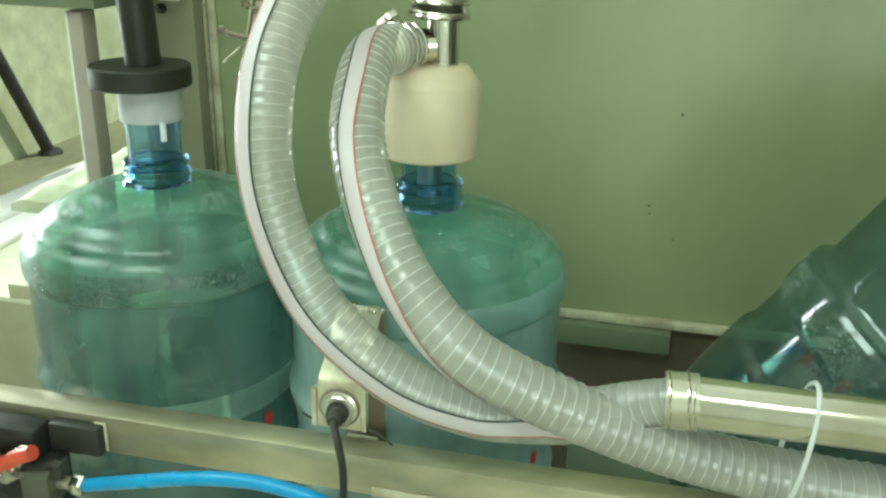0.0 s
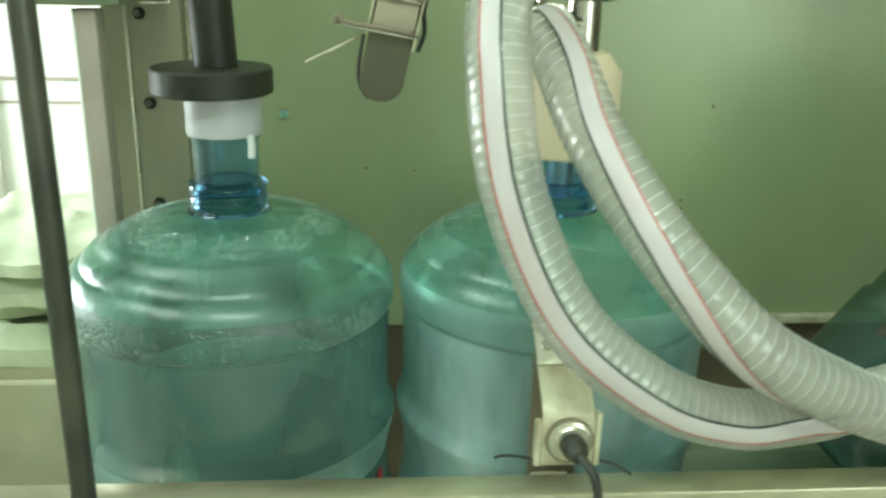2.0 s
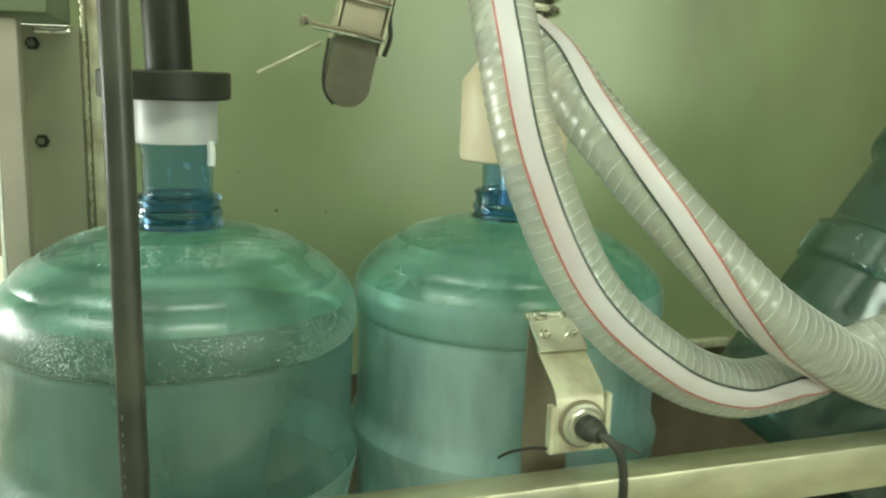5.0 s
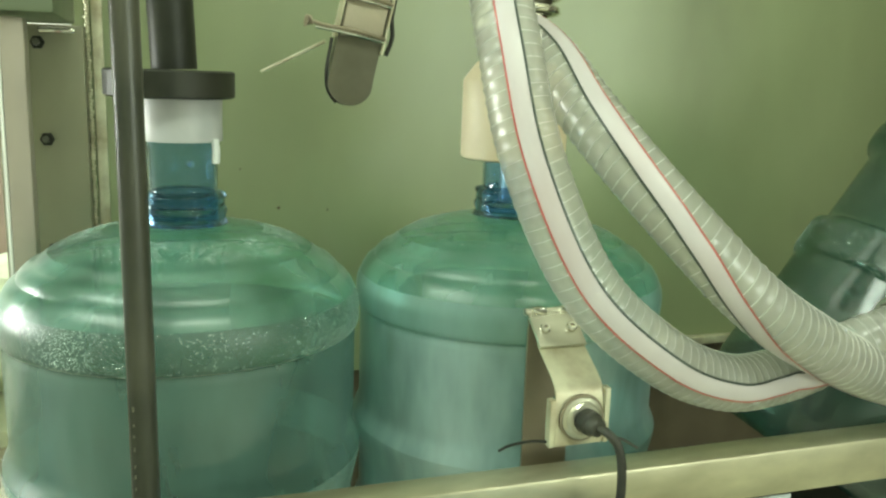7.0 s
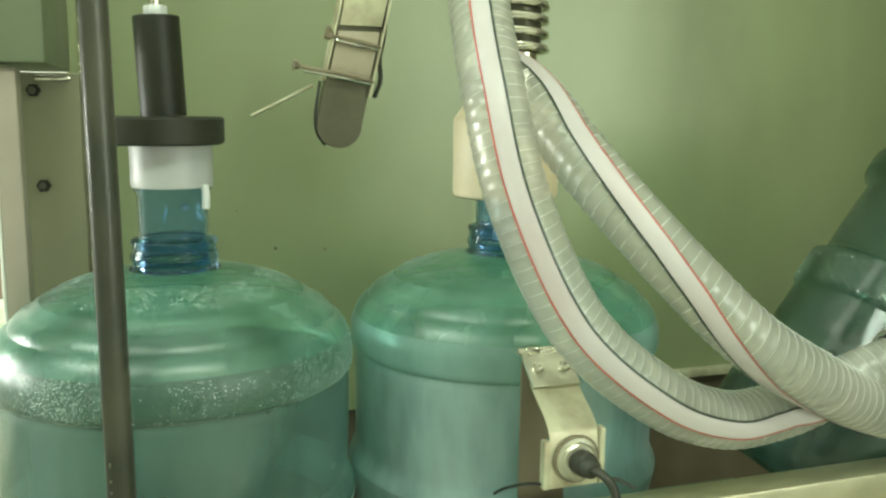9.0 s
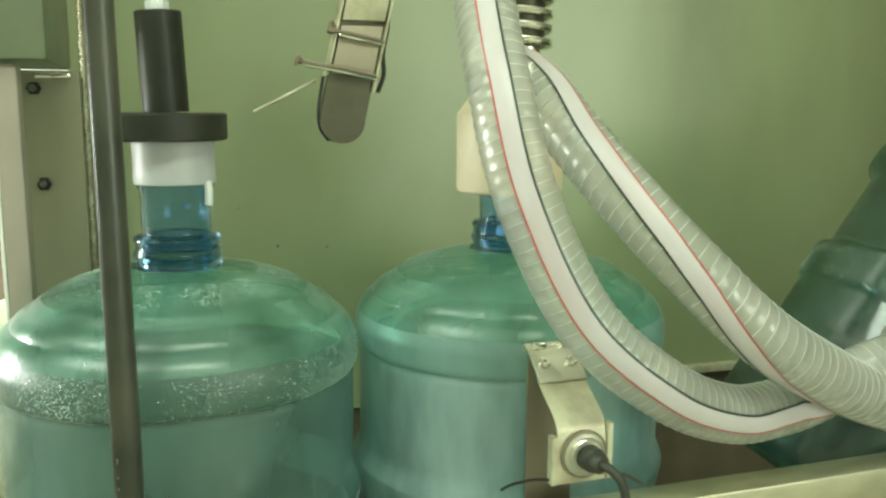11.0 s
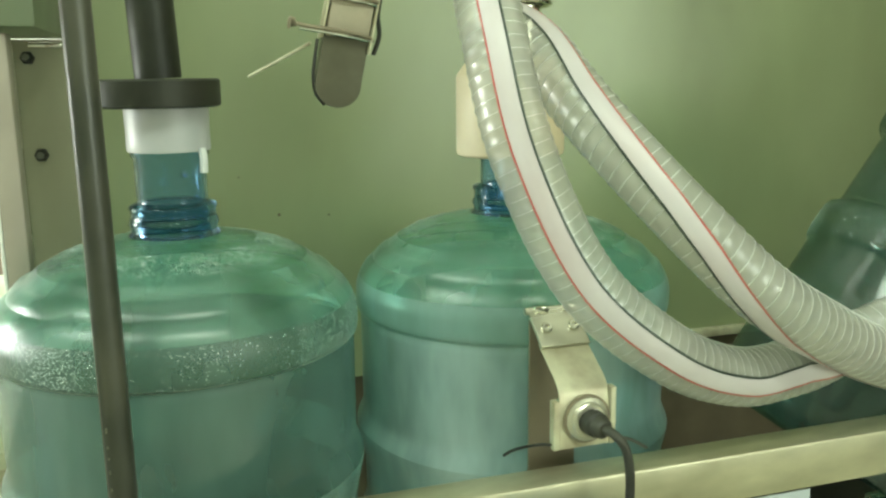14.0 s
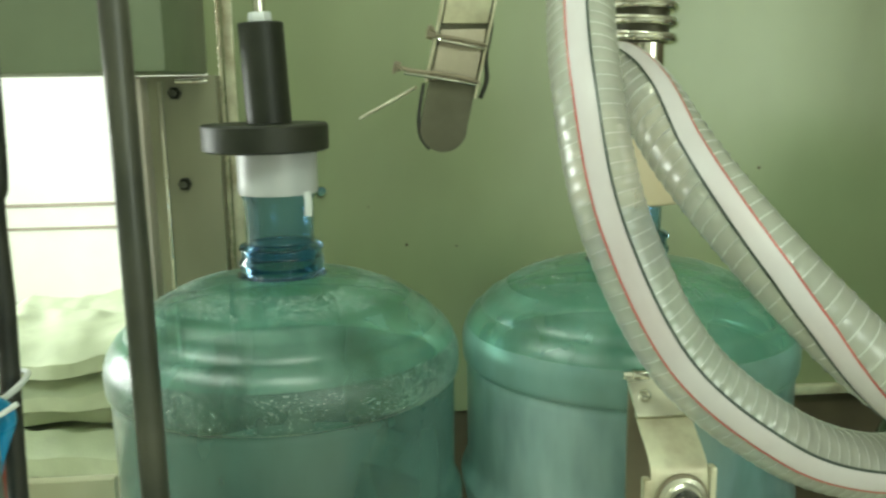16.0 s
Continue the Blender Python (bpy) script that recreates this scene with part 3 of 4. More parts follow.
def bottle(label, capped, m, full=PETFULL, band=PETBEAD, trunk=BODY, low=PETBEAD, wet=None, top=PET, print_drop=0.0):
    b = thing("water_bottle", (0, 0, 0), label, "water bottle", "large water bottles at the filler")
    dent = lambda a, h: 0.0004 * math.sin(3 * a + 9 * h) + 0.0003 * math.sin(7 * a - 31 * h)
    for name, rows, material, lab in (("neck", NECK, PETNECK, "blue clear neck"), ("neck_ring", NECK_RING, PETRING, "deep blue grip rings"), ("dome", DOME, PETDROP if top is PET else top, "dome wet with fine drops" if wet and "dome" in wet else ""), ("shoulder", SHOULDER, top, ""), ("upper_band", BAND, band, "raised band below the shoulder"), ("body", trunk, full, ""), ("lower_band", LOWER_FLAT if trunk is WAIST else LOWER, low, "raised lower band"), ("foot", FOOT, full, "")):
        if rows in (NECK, NECK_RING):
            inner = [(min(r, 0.0275 if rows is NECK else 0.031) - (0.0022 if rows is NECK else 0.0048), h) for r, h in rows[::-1]]
            p = part(name, lathe(rows + inner + rows[:1], n=64), material, b, lab)
        else:
            p = part(name, lathe(resample(rows), n=96, wobble=dent), material, b, lab, turn=False)
        if wet and name in wet:
            beads(p, rows if rows is not DOME else DOME_RING, wet[name], len(name) + int(capped), patches if rows is BAND else lambda a: 1.0)
    if capped:
        cap = part("cap", lathe([(0, 0.4985), (0.026, 0.4985), (0.0295, 0.4965), (0.0305, 0.492), (0.0300, 0.470), (0.0302, 0.4665), (0.0304, 0.4620), (0.0298, 0.4585), (0.0290, 0.4585), (0.0290, 0.470)], n=48), CAPW, b, "white snap-on cap")
        t = part("tear_tab", sweep(curve_points([(0.0215, -0.0225, 0.461), (0.0222, -0.0232, 0.452), (0.0218, -0.0230, 0.443)]), 0.0030, 8), WHITE, cap, "small white tear tab")
        part("cap_mark", box(-0.018, -0.013, 0.006, 0.010, 0.4987, 0.4992, 0), INK, cap)
    for k, (a, z, w, h, c) in enumerate(((-62, 0.170, 6, 0.020, MARK), (-54, 0.161, 4, 0.012, MARK), (-46, 0.169, 5, 0.018, MARK), (-37, 0.161, 8, 0.005, INK), (-26, 0.168, 5, 0.014, MARK))):
        bm = bmesh.new()
        r = 0.1347 if print_drop else 0.1326
        ring = [[bm.verts.new((r * math.cos(radians(a + w * i / 5)), r * math.sin(radians(a + w * i / 5)), zz + (0.006 * (i % 2) if h > 0.01 else 0))) for i in range(6)] for zz in (z - h - print_drop, z - print_drop)]
        for i in range(5):
            bm.faces.new((ring[0][i], ring[0][i + 1], ring[1][i + 1], ring[1][i]))
        part("printed_mark", bm, c, b)
    b.matrix_world = m
    return b


# Paler lower band puts the bulge's bright highlight into the plastic's colour.
bottle("full teal water bottle with white cap under the press", True, pose(-0.2745, 0.912, 0.795, 0, 0, 4), low=PETHAZE_GLEAM, wet={"dome": 0.6, "upper_band": 0.85, "lower_band": 0.3})
bottle("open teal water bottle with blue neck under the filling head", False, pose(0.003, 0.920, 0.795, 0, 0, 0), PETMIST, PETHAZE_GLEAM, BODY, PETMIST, {"dome": 0.35})
LEAN_D = Vector((0.539, -0.075, 0.839))
LEAN = Matrix.Translation((0.3385, 0.891, 0.927)) @ Vector((0, 0, 1)).rotation_difference(LEAN_D).to_matrix().to_4x4()
bottle("teal water bottle leaning back beside the filler", False, LEAN @ pose(0, 0, 0, 0, 0, 117), PETSHADE, PETSHADE, WAIST, PETSHADE, {"lower_band": 0.35}, PETSHADE, 0.065)

# ---------------------------------------------------------------- capping press
press = thing("capping_press", (-0.2745, 0.912, 1.284), "black capping press pushing on the white bottle cap", "press")
part("disc", lathe([(0, 0.0), (0.0450, 0.0), (0.0475, 0.0015), (0.0475, 0.0190), (0.0460, 0.0205), (0, 0.0205)], (-0.2820, 0.912, 1.2855), n=64), NYLON, press, "flat black nylon disc")
part("rod", lathe([(0, 0), (0.0168, 0), (0.0168, 0.0725), (0.0160, 0.0735), (0, 0.0735)], (-0.2785, 0.913, 1.3062), (-0.04, 0.0, 1), n=40), NYLON, press, "thick black rod")
part("nut", hexagon((-0.2815, 0.913, 1.380), (-0.04, 0, 1), 0.0085, 0.007), WHITE, press, "white lock nut")
part("spindle", lathe([(0, 0), (0.0042, 0), (0.0042, 0.45), (0, 0.45)], (-0.2818, 0.913, 1.387), n=16), CHROME, press)

# ---------------------------------------------------------------- filling head
head = thing("bottle_filler", (0.002, 0.920, 1.238), "cream filling nozzle with steel tee and wire clamps", "filler")
part("nozzle", lathe([(0.022, 0.0), (0.0425, 0.0), (0.0450, 0.0015), (0.0458, 0.004), (0.0458, 0.0655), (0.0450, 0.0680), (0.0345, 0.0820), (0.032, 0.083), (0, 0.083)], (0.0025, 0.920, 1.239), n=56), CREAM, head, "cream nylon nozzle block")
part("inner_spout", lathe([(0, 0), (0.011, 0), (0.011, 0.06), (0, 0.06)], (0.003, 0.92, 1.20), n=24), STEEL, head)
tee = part("tee_pipe", lathe([(0, 0), (0.0145, 0), (0.0145, 0.20), (0, 0.20)], (0.0135, 0.920, 1.322), n=36), CHROME, head, "polished steel tee pipe")
part("tee_branch", sweep([Vector((0.008, 0.918, 1.3385)), Vector((-0.010, 0.913, 1.338)), Vector((-0.0185, 0.906, 1.338))], 0.0150, 24), CHROME, tee)
for k in range(6):
    z = 1.3645 + k * 0.0118
    part("wire_clamp", ring_bm((0.0095, 0.920, z), (0.06, 0.02, 1), 0.0262, 0.0021), CHROME, head)
    part("wire_clamp", ring_bm((0.0095, 0.920, z + 0.0040), (0.07, -0.02, 1), 0.0256, 0.0016), STEEL, head)
part("sleeve", lathe([(0.0145, 0), (0.0190, 0), (0.0200, 0.003), (0.0200, 0.16), (0.0145, 0.16)], (0.0105, 0.920, 1.362), n=36), BLADE, head)
part("clamp_screw", sweep(curve_points([(-0.030, 0.902, 1.366), (-0.038, 0.898, 1.357), (-0.043, 0.896, 1.345)]), 0.0032, 8), STEEL, head)
part("clamp_nut", hexagon((-0.024, 0.900, 1.366), (-0.6, -0.3, -0.4), 0.006, 0.010), CHROME, head)
part("feed_pipe", lathe([(0, 0), (0.018, 0), (0.018, 0.42), (0, 0.42)], (0.0135, 0.920, 1.52), n=30), CHROME, head)

# ---------------------------------------------------------------- hinged arm between the two heads
arm = thing("stop_arm", (-0.145, 0.905, 1.282), "hanging steel stop arm tied with wire clamps", "arm")
bm = bmesh.new()
AX, AZ, HW = -0.1485, 1.3005, 0.0178
outline = [(AX + HW * math.cos(radians(a)), AZ + HW * math.sin(radians(a))) for a in range(180, 361, 12)] + [(AX + HW + 0.022, 1.40), (AX + HW + 0.040, 1.52), (AX - HW + 0.040, 1.52), (AX - HW + 0.022, 1.40)]
front = [bm.verts.new((x, 0.893, z)) for x, z in outline]
back = [bm.verts.new((x, 0.905, z)) for x, z in outline]
bm.faces.new(front)
bm.faces.new(back[::-1])
for i in range(len(front)):
    j = (i + 1) % len(front)
    bm.faces.new((front[i], back[i], back[j], front[j]))
part("blade", bm, BLADE, arm, "rounded steel blade")
SHEAR = Matrix(((1, 0, 0.227, -0.227 * 1.303), (0, 1, 0, 0), (0, 0, 1, 0), (0, 0, 0, 1)))
part("face_plate", box(AX - 0.0165, AX + 0.0165, 0.8895, 0.8925, 1.336, 1.372, 0.001, m=SHEAR), TANPLATE, arm, "pinkish plate between the clamps")
part("upper_plate", box(AX - 0.0168, AX + 0.0168, 0.8893, 0.8925, 1.376, 1.46, 0.001, m=SHEAR), TIN, arm)
part("side_flange", box(AX - 0.0200, AX - 0.0182, 0.888, 0.906, 1.335, 1.46, 0.0006, m=SHEAR), TIN, arm)
part("side_flange", box(AX + 0.0182, AX + 0.0200, 0.888, 0.906, 1.322, 1.46, 0.0006, m=SHEAR), TIN, arm)
for z, dx, e in ((1.337, -0.002, 0.003), (1.363, 0.004, 0.022)):
    w = part("wire_clamp", sweep(curve_points([(-0.182 + dx + e, 0.888, z + 0.009 - e * 0.2), (-0.170 + dx + e * 0.7, 0.8865, z + 0.006 - e * 0.1), (-0.148 + dx, 0.886, z + 0.003), (-0.124 + dx, 0.887, z - 0.002), (-0.119 + dx, 0.897, z - 0.005), (-0.123 + dx, 0.909, z)]), 0.0015, 8), BRACKET, arm, "twisted wire clamp")
    part("wire_strand", sweep(curve_points([(-0.178 + dx + e, 0.887, z + 0.0045 - e * 0.1), (-0.150 + dx, 0.8855, z + 0.0002), (-0.122 + dx, 0.8875, z - 0.005)]), 0.0011, 6), CHROME, w)
    part("wire_knot", hexagon((-0.181 + dx + e, 0.888, z + 0.009 - e * 0.2), (-1, 0, 0.3), 0.0036, 0.005), BRACKET, w)
    part("wire_wing", sweep(curve_points([(-0.180 + dx + e, 0.886, z + 0.006), (-0.184 + dx + e, 0.884, z + 0.011), (-0.186 + dx + e, 0.885, z + 0.004)]), 0.0012, 6), BRACKET, w)
part("side_spring", sweep(curve_points([(-0.112, 0.893, 1.392), (-0.113, 0.891, 1.372), (-0.1165, 0.892, 1.352), (-0.116, 0.892, 1.336), (-0.121, 0.892, 1.322)]), 0.0018, 8), NYLON, arm)
part("edge_rubber", sweep(curve_points([(-0.1625, 0.897, 1.334), (-0.1665, 0.897, 1.310), (-0.1655, 0.897, 1.295), (-0.159, 0.897, 1.2850)]), 0.0014, 6), BLACK, arm)
part("feeler_rod", sweep([Vector((-0.168, 0.897, 1.331)), Vector((-0.188, 0.920, 1.3195)), Vector((-0.2105, 0.945, 1.307))], 0.0013, 8), TIN, arm, "thin bright feeler rod")

# ---------------------------------------------------------------- hoses
HOSE_R = 0.0205
FACE = (-0.42, -0.90, 0.05)


def hose(label, ctrl, first, twist, girth=((0, 1), (1, 1)), gauge=0.00055, pitch=0.009):
    """first: +1 or -1, the side of the red line; twist: rows of (share of the length, degrees) for the stripe."""
    pts = curve_points(ctrl, 12)
    wide = lambda u, add=0.0: (HOSE_R + add) * float(np.interp(u, [t[0] for t in girth], [t[1] for t in girth]))
    h = thing("spiral_hose", ctrl[-1], label, "hose", "clear spiral hoses")
    fine = curve_points(ctrl, 60)
    along = [0.0]
    for a, b in zip(fine, fine[1:]):
        along.append(along[-1] + (b - a).length)
    part("tube", sweep(fine, wide, 40, caps=False, side=FACE, rib=lambda k, a: 0.00017 * math.cos(2 * math.pi * along[k] / pitch - a)), HOSE, h, "clear ribbed plastic tube")
    off = lambda u: float(np.interp(u, [t[0] for t in twist], [t[1] for t in twist]))
    part("white_stripe", sweep(pts, lambda u: wide(u, 0.0009), 8, side=FACE, arc=(-16, 16), twist=off), STRIPE, h, "broad white stripe")
    part("red_line", sweep(pts, lambda u: wide(u, 0.0011), 2, side=FACE, arc=(first * 17.5 - 1.6, first * 17.5 + 1.6), twist=off), RED, h, "thin red line")
    part("dark_line", sweep(pts, lambda u: wide(u, 0.0011), 2, side=FACE, arc=(-first * 17.5 - 2.2, -first * 17.5 + 2.2), twist=off), INK, h, "thin dark line")
    fr = frames_of(pts, FACE)
    cum = [0.0]
    for a, b in zip(pts, pts[1:]):
        cum.append(cum[-1] + (b - a).length)
    wire = []
    steps = 40
    total = int(cum[-1] / pitch * steps)
    k = 0
    for i in range(total):
        s = i / steps * pitch
        while k < len(cum) - 2 and cum[k + 1] < s:
            k += 1
        u = (s - cum[k]) / max(1e-9, cum[k + 1] - cum[k])
        p = fr[k][0].lerp(fr[k + 1][0], u)
        sd, bd = fr[k][2].lerp(fr[k + 1][2], u), fr[k][3].lerp(fr[k + 1][3], u)
        a = 2 * math.pi * i / steps
        wire.append(p + wide((k + u) / (len(pts) - 1), 0.0002) * (math.cos(a) * sd + math.sin(a) * bd))
    bm = bmesh.new()
    rows = []
    for i, p in enumerate(wire):
        t = (wire[min(i + 1, len(wire) - 1)] - wire[max(i - 1, 0)]).normalized()
        n1 = t.orthogonal().normalized()
        n2 = t.cross(n1)
        rows.append([bm.verts.new(p + gauge * (math.cos(b) * n1 + math.sin(b) * n2)) for b in (0, 2.094, 4.189)])
    for a, b in zip(rows, rows[1:]):
        best = min(range(3), key=lambda o: (a[0].co - b[o].co).length)
        for j in range(3):
            bm.faces.new((a[j], a[(j + 1) % 3], b[(j + 1 + best) % 3], b[(j + best) % 3]))
    part("spiral_wire", bm, WIRE, h, "bright spiral wire in the wall")
    return h, pts


hose_a, pts_a = hose("clear spiral hose with white stripe looping to the pipe", [(-0.040, 0.930, 1.53), (-0.052, 0.868, 1.455), (-0.0715, 0.7920, 1.3867), (-0.0783, 0.7455, 1.3300), (-0.0686, 0.7182, 1.2552), (-0.0310, 0.7066, 1.1772), (0.0290, 0.7050, 1.1255), (0.0870, 0.7160, 1.0995), (0.1330, 0.7245, 1.0955), (0.1720, 0.7230, 1.1045), (0.2050, 0.7150, 1.1220), (0.2352, 0.7054, 1.1374)], 1, [(0, -8), (0.6, -4), (0.75, 0), (1, 75)], [(0, 1), (0.78, 1), (0.97, 0.82), (1, 0.82)], 0.00027, 0.0080)
hose_b, pts_b = hose("clear spiral hose with white stripe hanging from the filling head", [(-0.0164, 0.9107, 1.3374), (-0.0275, 0.8465, 1.3381), (-0.0238, 0.7984, 1.3206), (-0.0139, 0.7578, 1.2882), (0.0088, 0.7222, 1.2486), (0.0412, 0.6951, 1.2068), (0.0839, 0.6846, 1.1662), (0.1402, 0.6926, 1.1333), (0.2057, 0.7080, 1.1025), (0.275, 0.7220, 1.0800), (0.3474, 0.7310, 1.0690), (0.46, 0.7350, 1.0630), (0.60, 0.7350, 1.0610)], -1, [(0, -60), (0.15, -50), (0.26, -27), (0.38, -4), (0.43, 12), (0.49, 37), (0.54, 64), (0.62, 90), (1, 110)])
for k in (1, 4):
    part("hose_clamp", ring_bm(pts_b[k], pts_b[k + 1] - pts_b[k], 0.0212, 0.0017), CHROME, hose_b, "steel hose clamp")

pipe = thing("steel_pipe", (0.249, 0.705, 1.137), "polished steel pipe with hose clamps at its end", "pipe")
part("pipe_body", lathe([(0.0155, 0.0), (0.0175, 0.0), (0.0180, 0.0015), (0.0180, 0.75), (0.0155, 0.75)], (0.243, 0.705, 1.1375), (1, 0.0, 0.01), n=40), CHROME, pipe)
for x, r in ((0.2270, 0.0198), (0.2395, 0.0198), (0.2430, 0.0192)):
    part("hose_clamp", ring_bm((x, 0.705, 1.137), (1, 0.02, 0.06), r, 0.0012), CHROME, pipe, "steel hose clamp")
part("pipe_sleeve", lathe([(0.0170, 0), (0.0200, 0), (0.0200, 0.022), (0.0170, 0.022)], (0.2245, 0.7052, 1.1365), (1, 0.0, 0.05), n=36), STEEL, pipe)
tie = thing("cable_tie", (0.318, 0.71, 1.09), "white cable tie round the pipe and hose", "cable tie")
loop = []
for a in range(0, 361, 15):
    c, s = math.cos(radians(a)), math.sin(radians(a))
    loop.append(Vector((0.316 + 0.006 * s, 0.7125 + 0.0300 * c - 0.004 * s, 1.1045 + 0.0555 * s)))
part("strap", sweep(loop, 0.0017, 8), WHITE, tie)
part("lock", box(0.309, 0.3165, 0.683, 0.691, 1.071, 1.079, 0.001), WHITE, tie)
part("tail", sweep(curve_points([(0.312, 0.686, 1.073), (0.308, 0.681, 1.062), (0.300, 0.678, 1.053)]), 0.0019, 8), WHITE, tie)

# ---------------------------------------------------------------- sensor on its bracket
sens = thing("sensor_bracket", (-0.04, 0.76, 1.035), "pale steel hinged bracket with a round black-plugged sensor", "sensor")
part("upright", box(-0.0370, 0.0000, 0.7820, 0.7845, 1.0125, 1.140, 0.0006), BRACKET, sens, "flat steel upright")
part("foot_plate", box(-0.0370, 0.0000, 0.7525, 0.7845, 1.0095, 1.0122, 0.0006), BRACKET, sens, "foot plate bolted to the rail")
part("foot_weld", sweep(curve_points([(-0.034, 0.7805, 1.0140), (-0.022, 0.7800, 1.0150), (-0.006, 0.7805, 1.0140)]), 0.0024, 6), TIN, sens)
tilt = Matrix.Translation((0, 0.781, 1.139)) @ Matrix.Rotation(radians(-52), 4, "X")
part("hinge_leaf", box(-0.0395, -0.0025, -0.0025, 0.0, -0.031, 0.0, 0.0006, m=tilt), STEEL, sens, "hinge leaf")
part("hinge_barrel", sweep([Vector((-0.041, 0.7815, 1.1405)), Vector((-0.001, 0.7815, 1.1405))], 0.0026, 12), STEEL, sens)
for x in (-0.030, -0.0085):
    part("hinge_knuckle", box(x - 0.0055, x + 0.0055, 0.7770, 0.7850, 1.1378, 1.1442, 0.001), CHROME, sens)
for x in (-0.0315, -0.0105):
    sc = part("screw", lathe([(0, 0), (0.0040, 0), (0.0040, 0.003), (0.0032, 0.004), (0.0018, 0.004), (0.0016, 0.0022), (0, 0.0022)], tilt @ Vector((x, -0.0025, -0.0165)), tilt.to_3x3() @ Vector((0, -1, 0)), 18), CHROME, sens)
bm = bmesh.new()
arcpts = [tilt @ Vector((0, 0.0003, -0.027)), Vector((0, 0.7440, 1.1125)), Vector((0, 0.7320, 1.1050)), Vector((0, 0.7255, 1.0955)), Vector((0, 0.7240, 1.0700)), Vector((0, 0.7240, 1.0600))]
rows = []
for p in curve_points(arcpts, 5):
    rows.append([bm.verts.new((x, p.y + d, p.z)) for x, d in ((-0.0395, 0), (-0.0035, 0), (-0.0035, 0.0016), (-0.0395, 0.0016))])
for a, b in zip(rows, rows[1:]):
    for i in range(4):
        bm.faces.new((a[i], a[(i + 1) % 4], b[(i + 1) % 4], b[i]))
bm.faces.new(rows[0])
bm.faces.new(rows[-1][::-1])
part("sensor_plate", bm, TIN, sens, "bent pale sheet plate")
part("plate_flange", box(-0.0445, -0.0400, 0.7225, 0.7300, 1.060, 1.094, 0.0008), TIN, sens)
part("plate_flange", box(-0.0030, 0.0012, 0.7225, 0.7300, 1.060, 1.100, 0.0008), TIN, sens)
SC = Vector((-0.0205, 0.7235, 1.0800))
part("lock_nut", lathe([(0.0085, 0), (0.0150, 0), (0.0150, 0.0022), (0.0125, 0.0034), (0.0125, 0.0050), (0.0112, 0.0062), (0.0085, 0.0062)], SC, (0, -1, 0.02), 32), STEEL, sens, "ringed steel lock nut")
part("washer", lathe([(0.0085, 0), (0.0168, 0), (0.0168, 0.0012), (0.0085, 0.0012)], SC, (0, -1, 0.02), 32), BRACKET, sens)
part("sensor_body", lathe([(0, -0.030), (0.0085, -0.030), (0.0085, 0.006), (0, 0.006)], SC, (0, -1, 0.02), 24), CHROME, sens)
plug = part("plug", lathe([(0, 0.004), (0.0086, 0.004), (0.0090, 0.006), (0.0086, 0.013), (0.0070, 0.0145), (0.0066, 0.020), (0.0050, 0.022), (0, 0.022)], SC, (0.12, -1, 0.0), 24), BLACK, sens, "black rubber plug")
part("cable", sweep(curve_points([(-0.0180, 0.703, 1.080), (-0.0150, 0.694, 1.0790), (-0.0100, 0.688, 1.0700), (-0.0065, 0.688, 1.0450), (-0.0080, 0.690, 1.010), (-0.014, 0.695, 0.94), (-0.02, 0.70, 0.82)]), 0.0031, 10), BLACK, sens, "thin black cable")
part("loose_wire", sweep(curve_points([(-0.0405, 0.7245, 1.0630), (-0.052, 0.732, 1.0620), (-0.062, 0.748, 1.0530), (-0.066, 0.758, 1.0450)]), 0.0011, 6), BLACK, sens)
part("loose_wire", sweep(curve_points([(0.0012, 0.7245, 1.063), (0.012, 0.722, 1.061), (0.024, 0.720, 1.054)]), 0.0011, 6), BLACK, sens)
plate = thing("label_plate", (0.09, 0.728, 0.90), "pale blue label plate with rows of unreadable dark marks", "label plate")
part("plate", box(0.015, 0.17, 0.7265, 0.7285, 0.90, 0.9965, 0.0005), PAPER, plate)
for k in range(5):
    x = 0.026 + k * 0.0185
    part("mark", box(x, x + 0.012, 0.7252, 0.7262, 0.9795, 0.9815, 0), INK, plate)
    part("mark", box(x + 0.002, x + 0.011, 0.7252, 0.7262, 0.9835, 0.9850, 0), INK, plate)
    part("mark", box(x + 0.005, x + 0.0068, 0.7250, 0.7260, 0.9760, 0.9870, 0), INK, plate)

# ---------------------------------------------------------------- tubes and cables in front
stand = thing("dark_hose", (-0.302, 0.604, 0.0), "dark grey hanging hose in front of the bottles", "hose")
part("hose_body", sweep(curve_points([(-0.3045, 0.612, 1.75), (-0.304, 0.610, 1.45), (-0.3025, 0.606, 1.25), (-0.3015, 0.602, 1.10), (-0.300, 0.598, 0.95), (-0.298, 0.59, 0.55), (-0.298, 0.585, 0.0)]), 0.0060, 16), GREYTUBE, stand)
rng = random.Random(9)
for k in range(10):
    z = 1.105 + k * 0.0062 + rng.uniform(-0.0012, 0.0012)
    part("printed_dot", box(-0.3061, -0.3053, 0.5966 + (z - 1.1) * 0.02, 0.5976 + (z - 1.1) * 0.02, z, z + rng.uniform(0.0008, 0.0022), 0), VALVE, stand)
prof = thing("grey_profile", (-0.379, 0.62, 0.0), "grey metal upright profile in front of the machine", "profile")
part("profile_groove", box(-0.3863, -0.3833, 0.6090, 0.6098, 0.0, 1.9, 0.0006), VALVE, prof, "dark groove along the profile")
part("profile_body", box(-0.3925, -0.3770, 0.610, 0.635, 0.0, 1.9, 0.002), GREYPOST, prof)
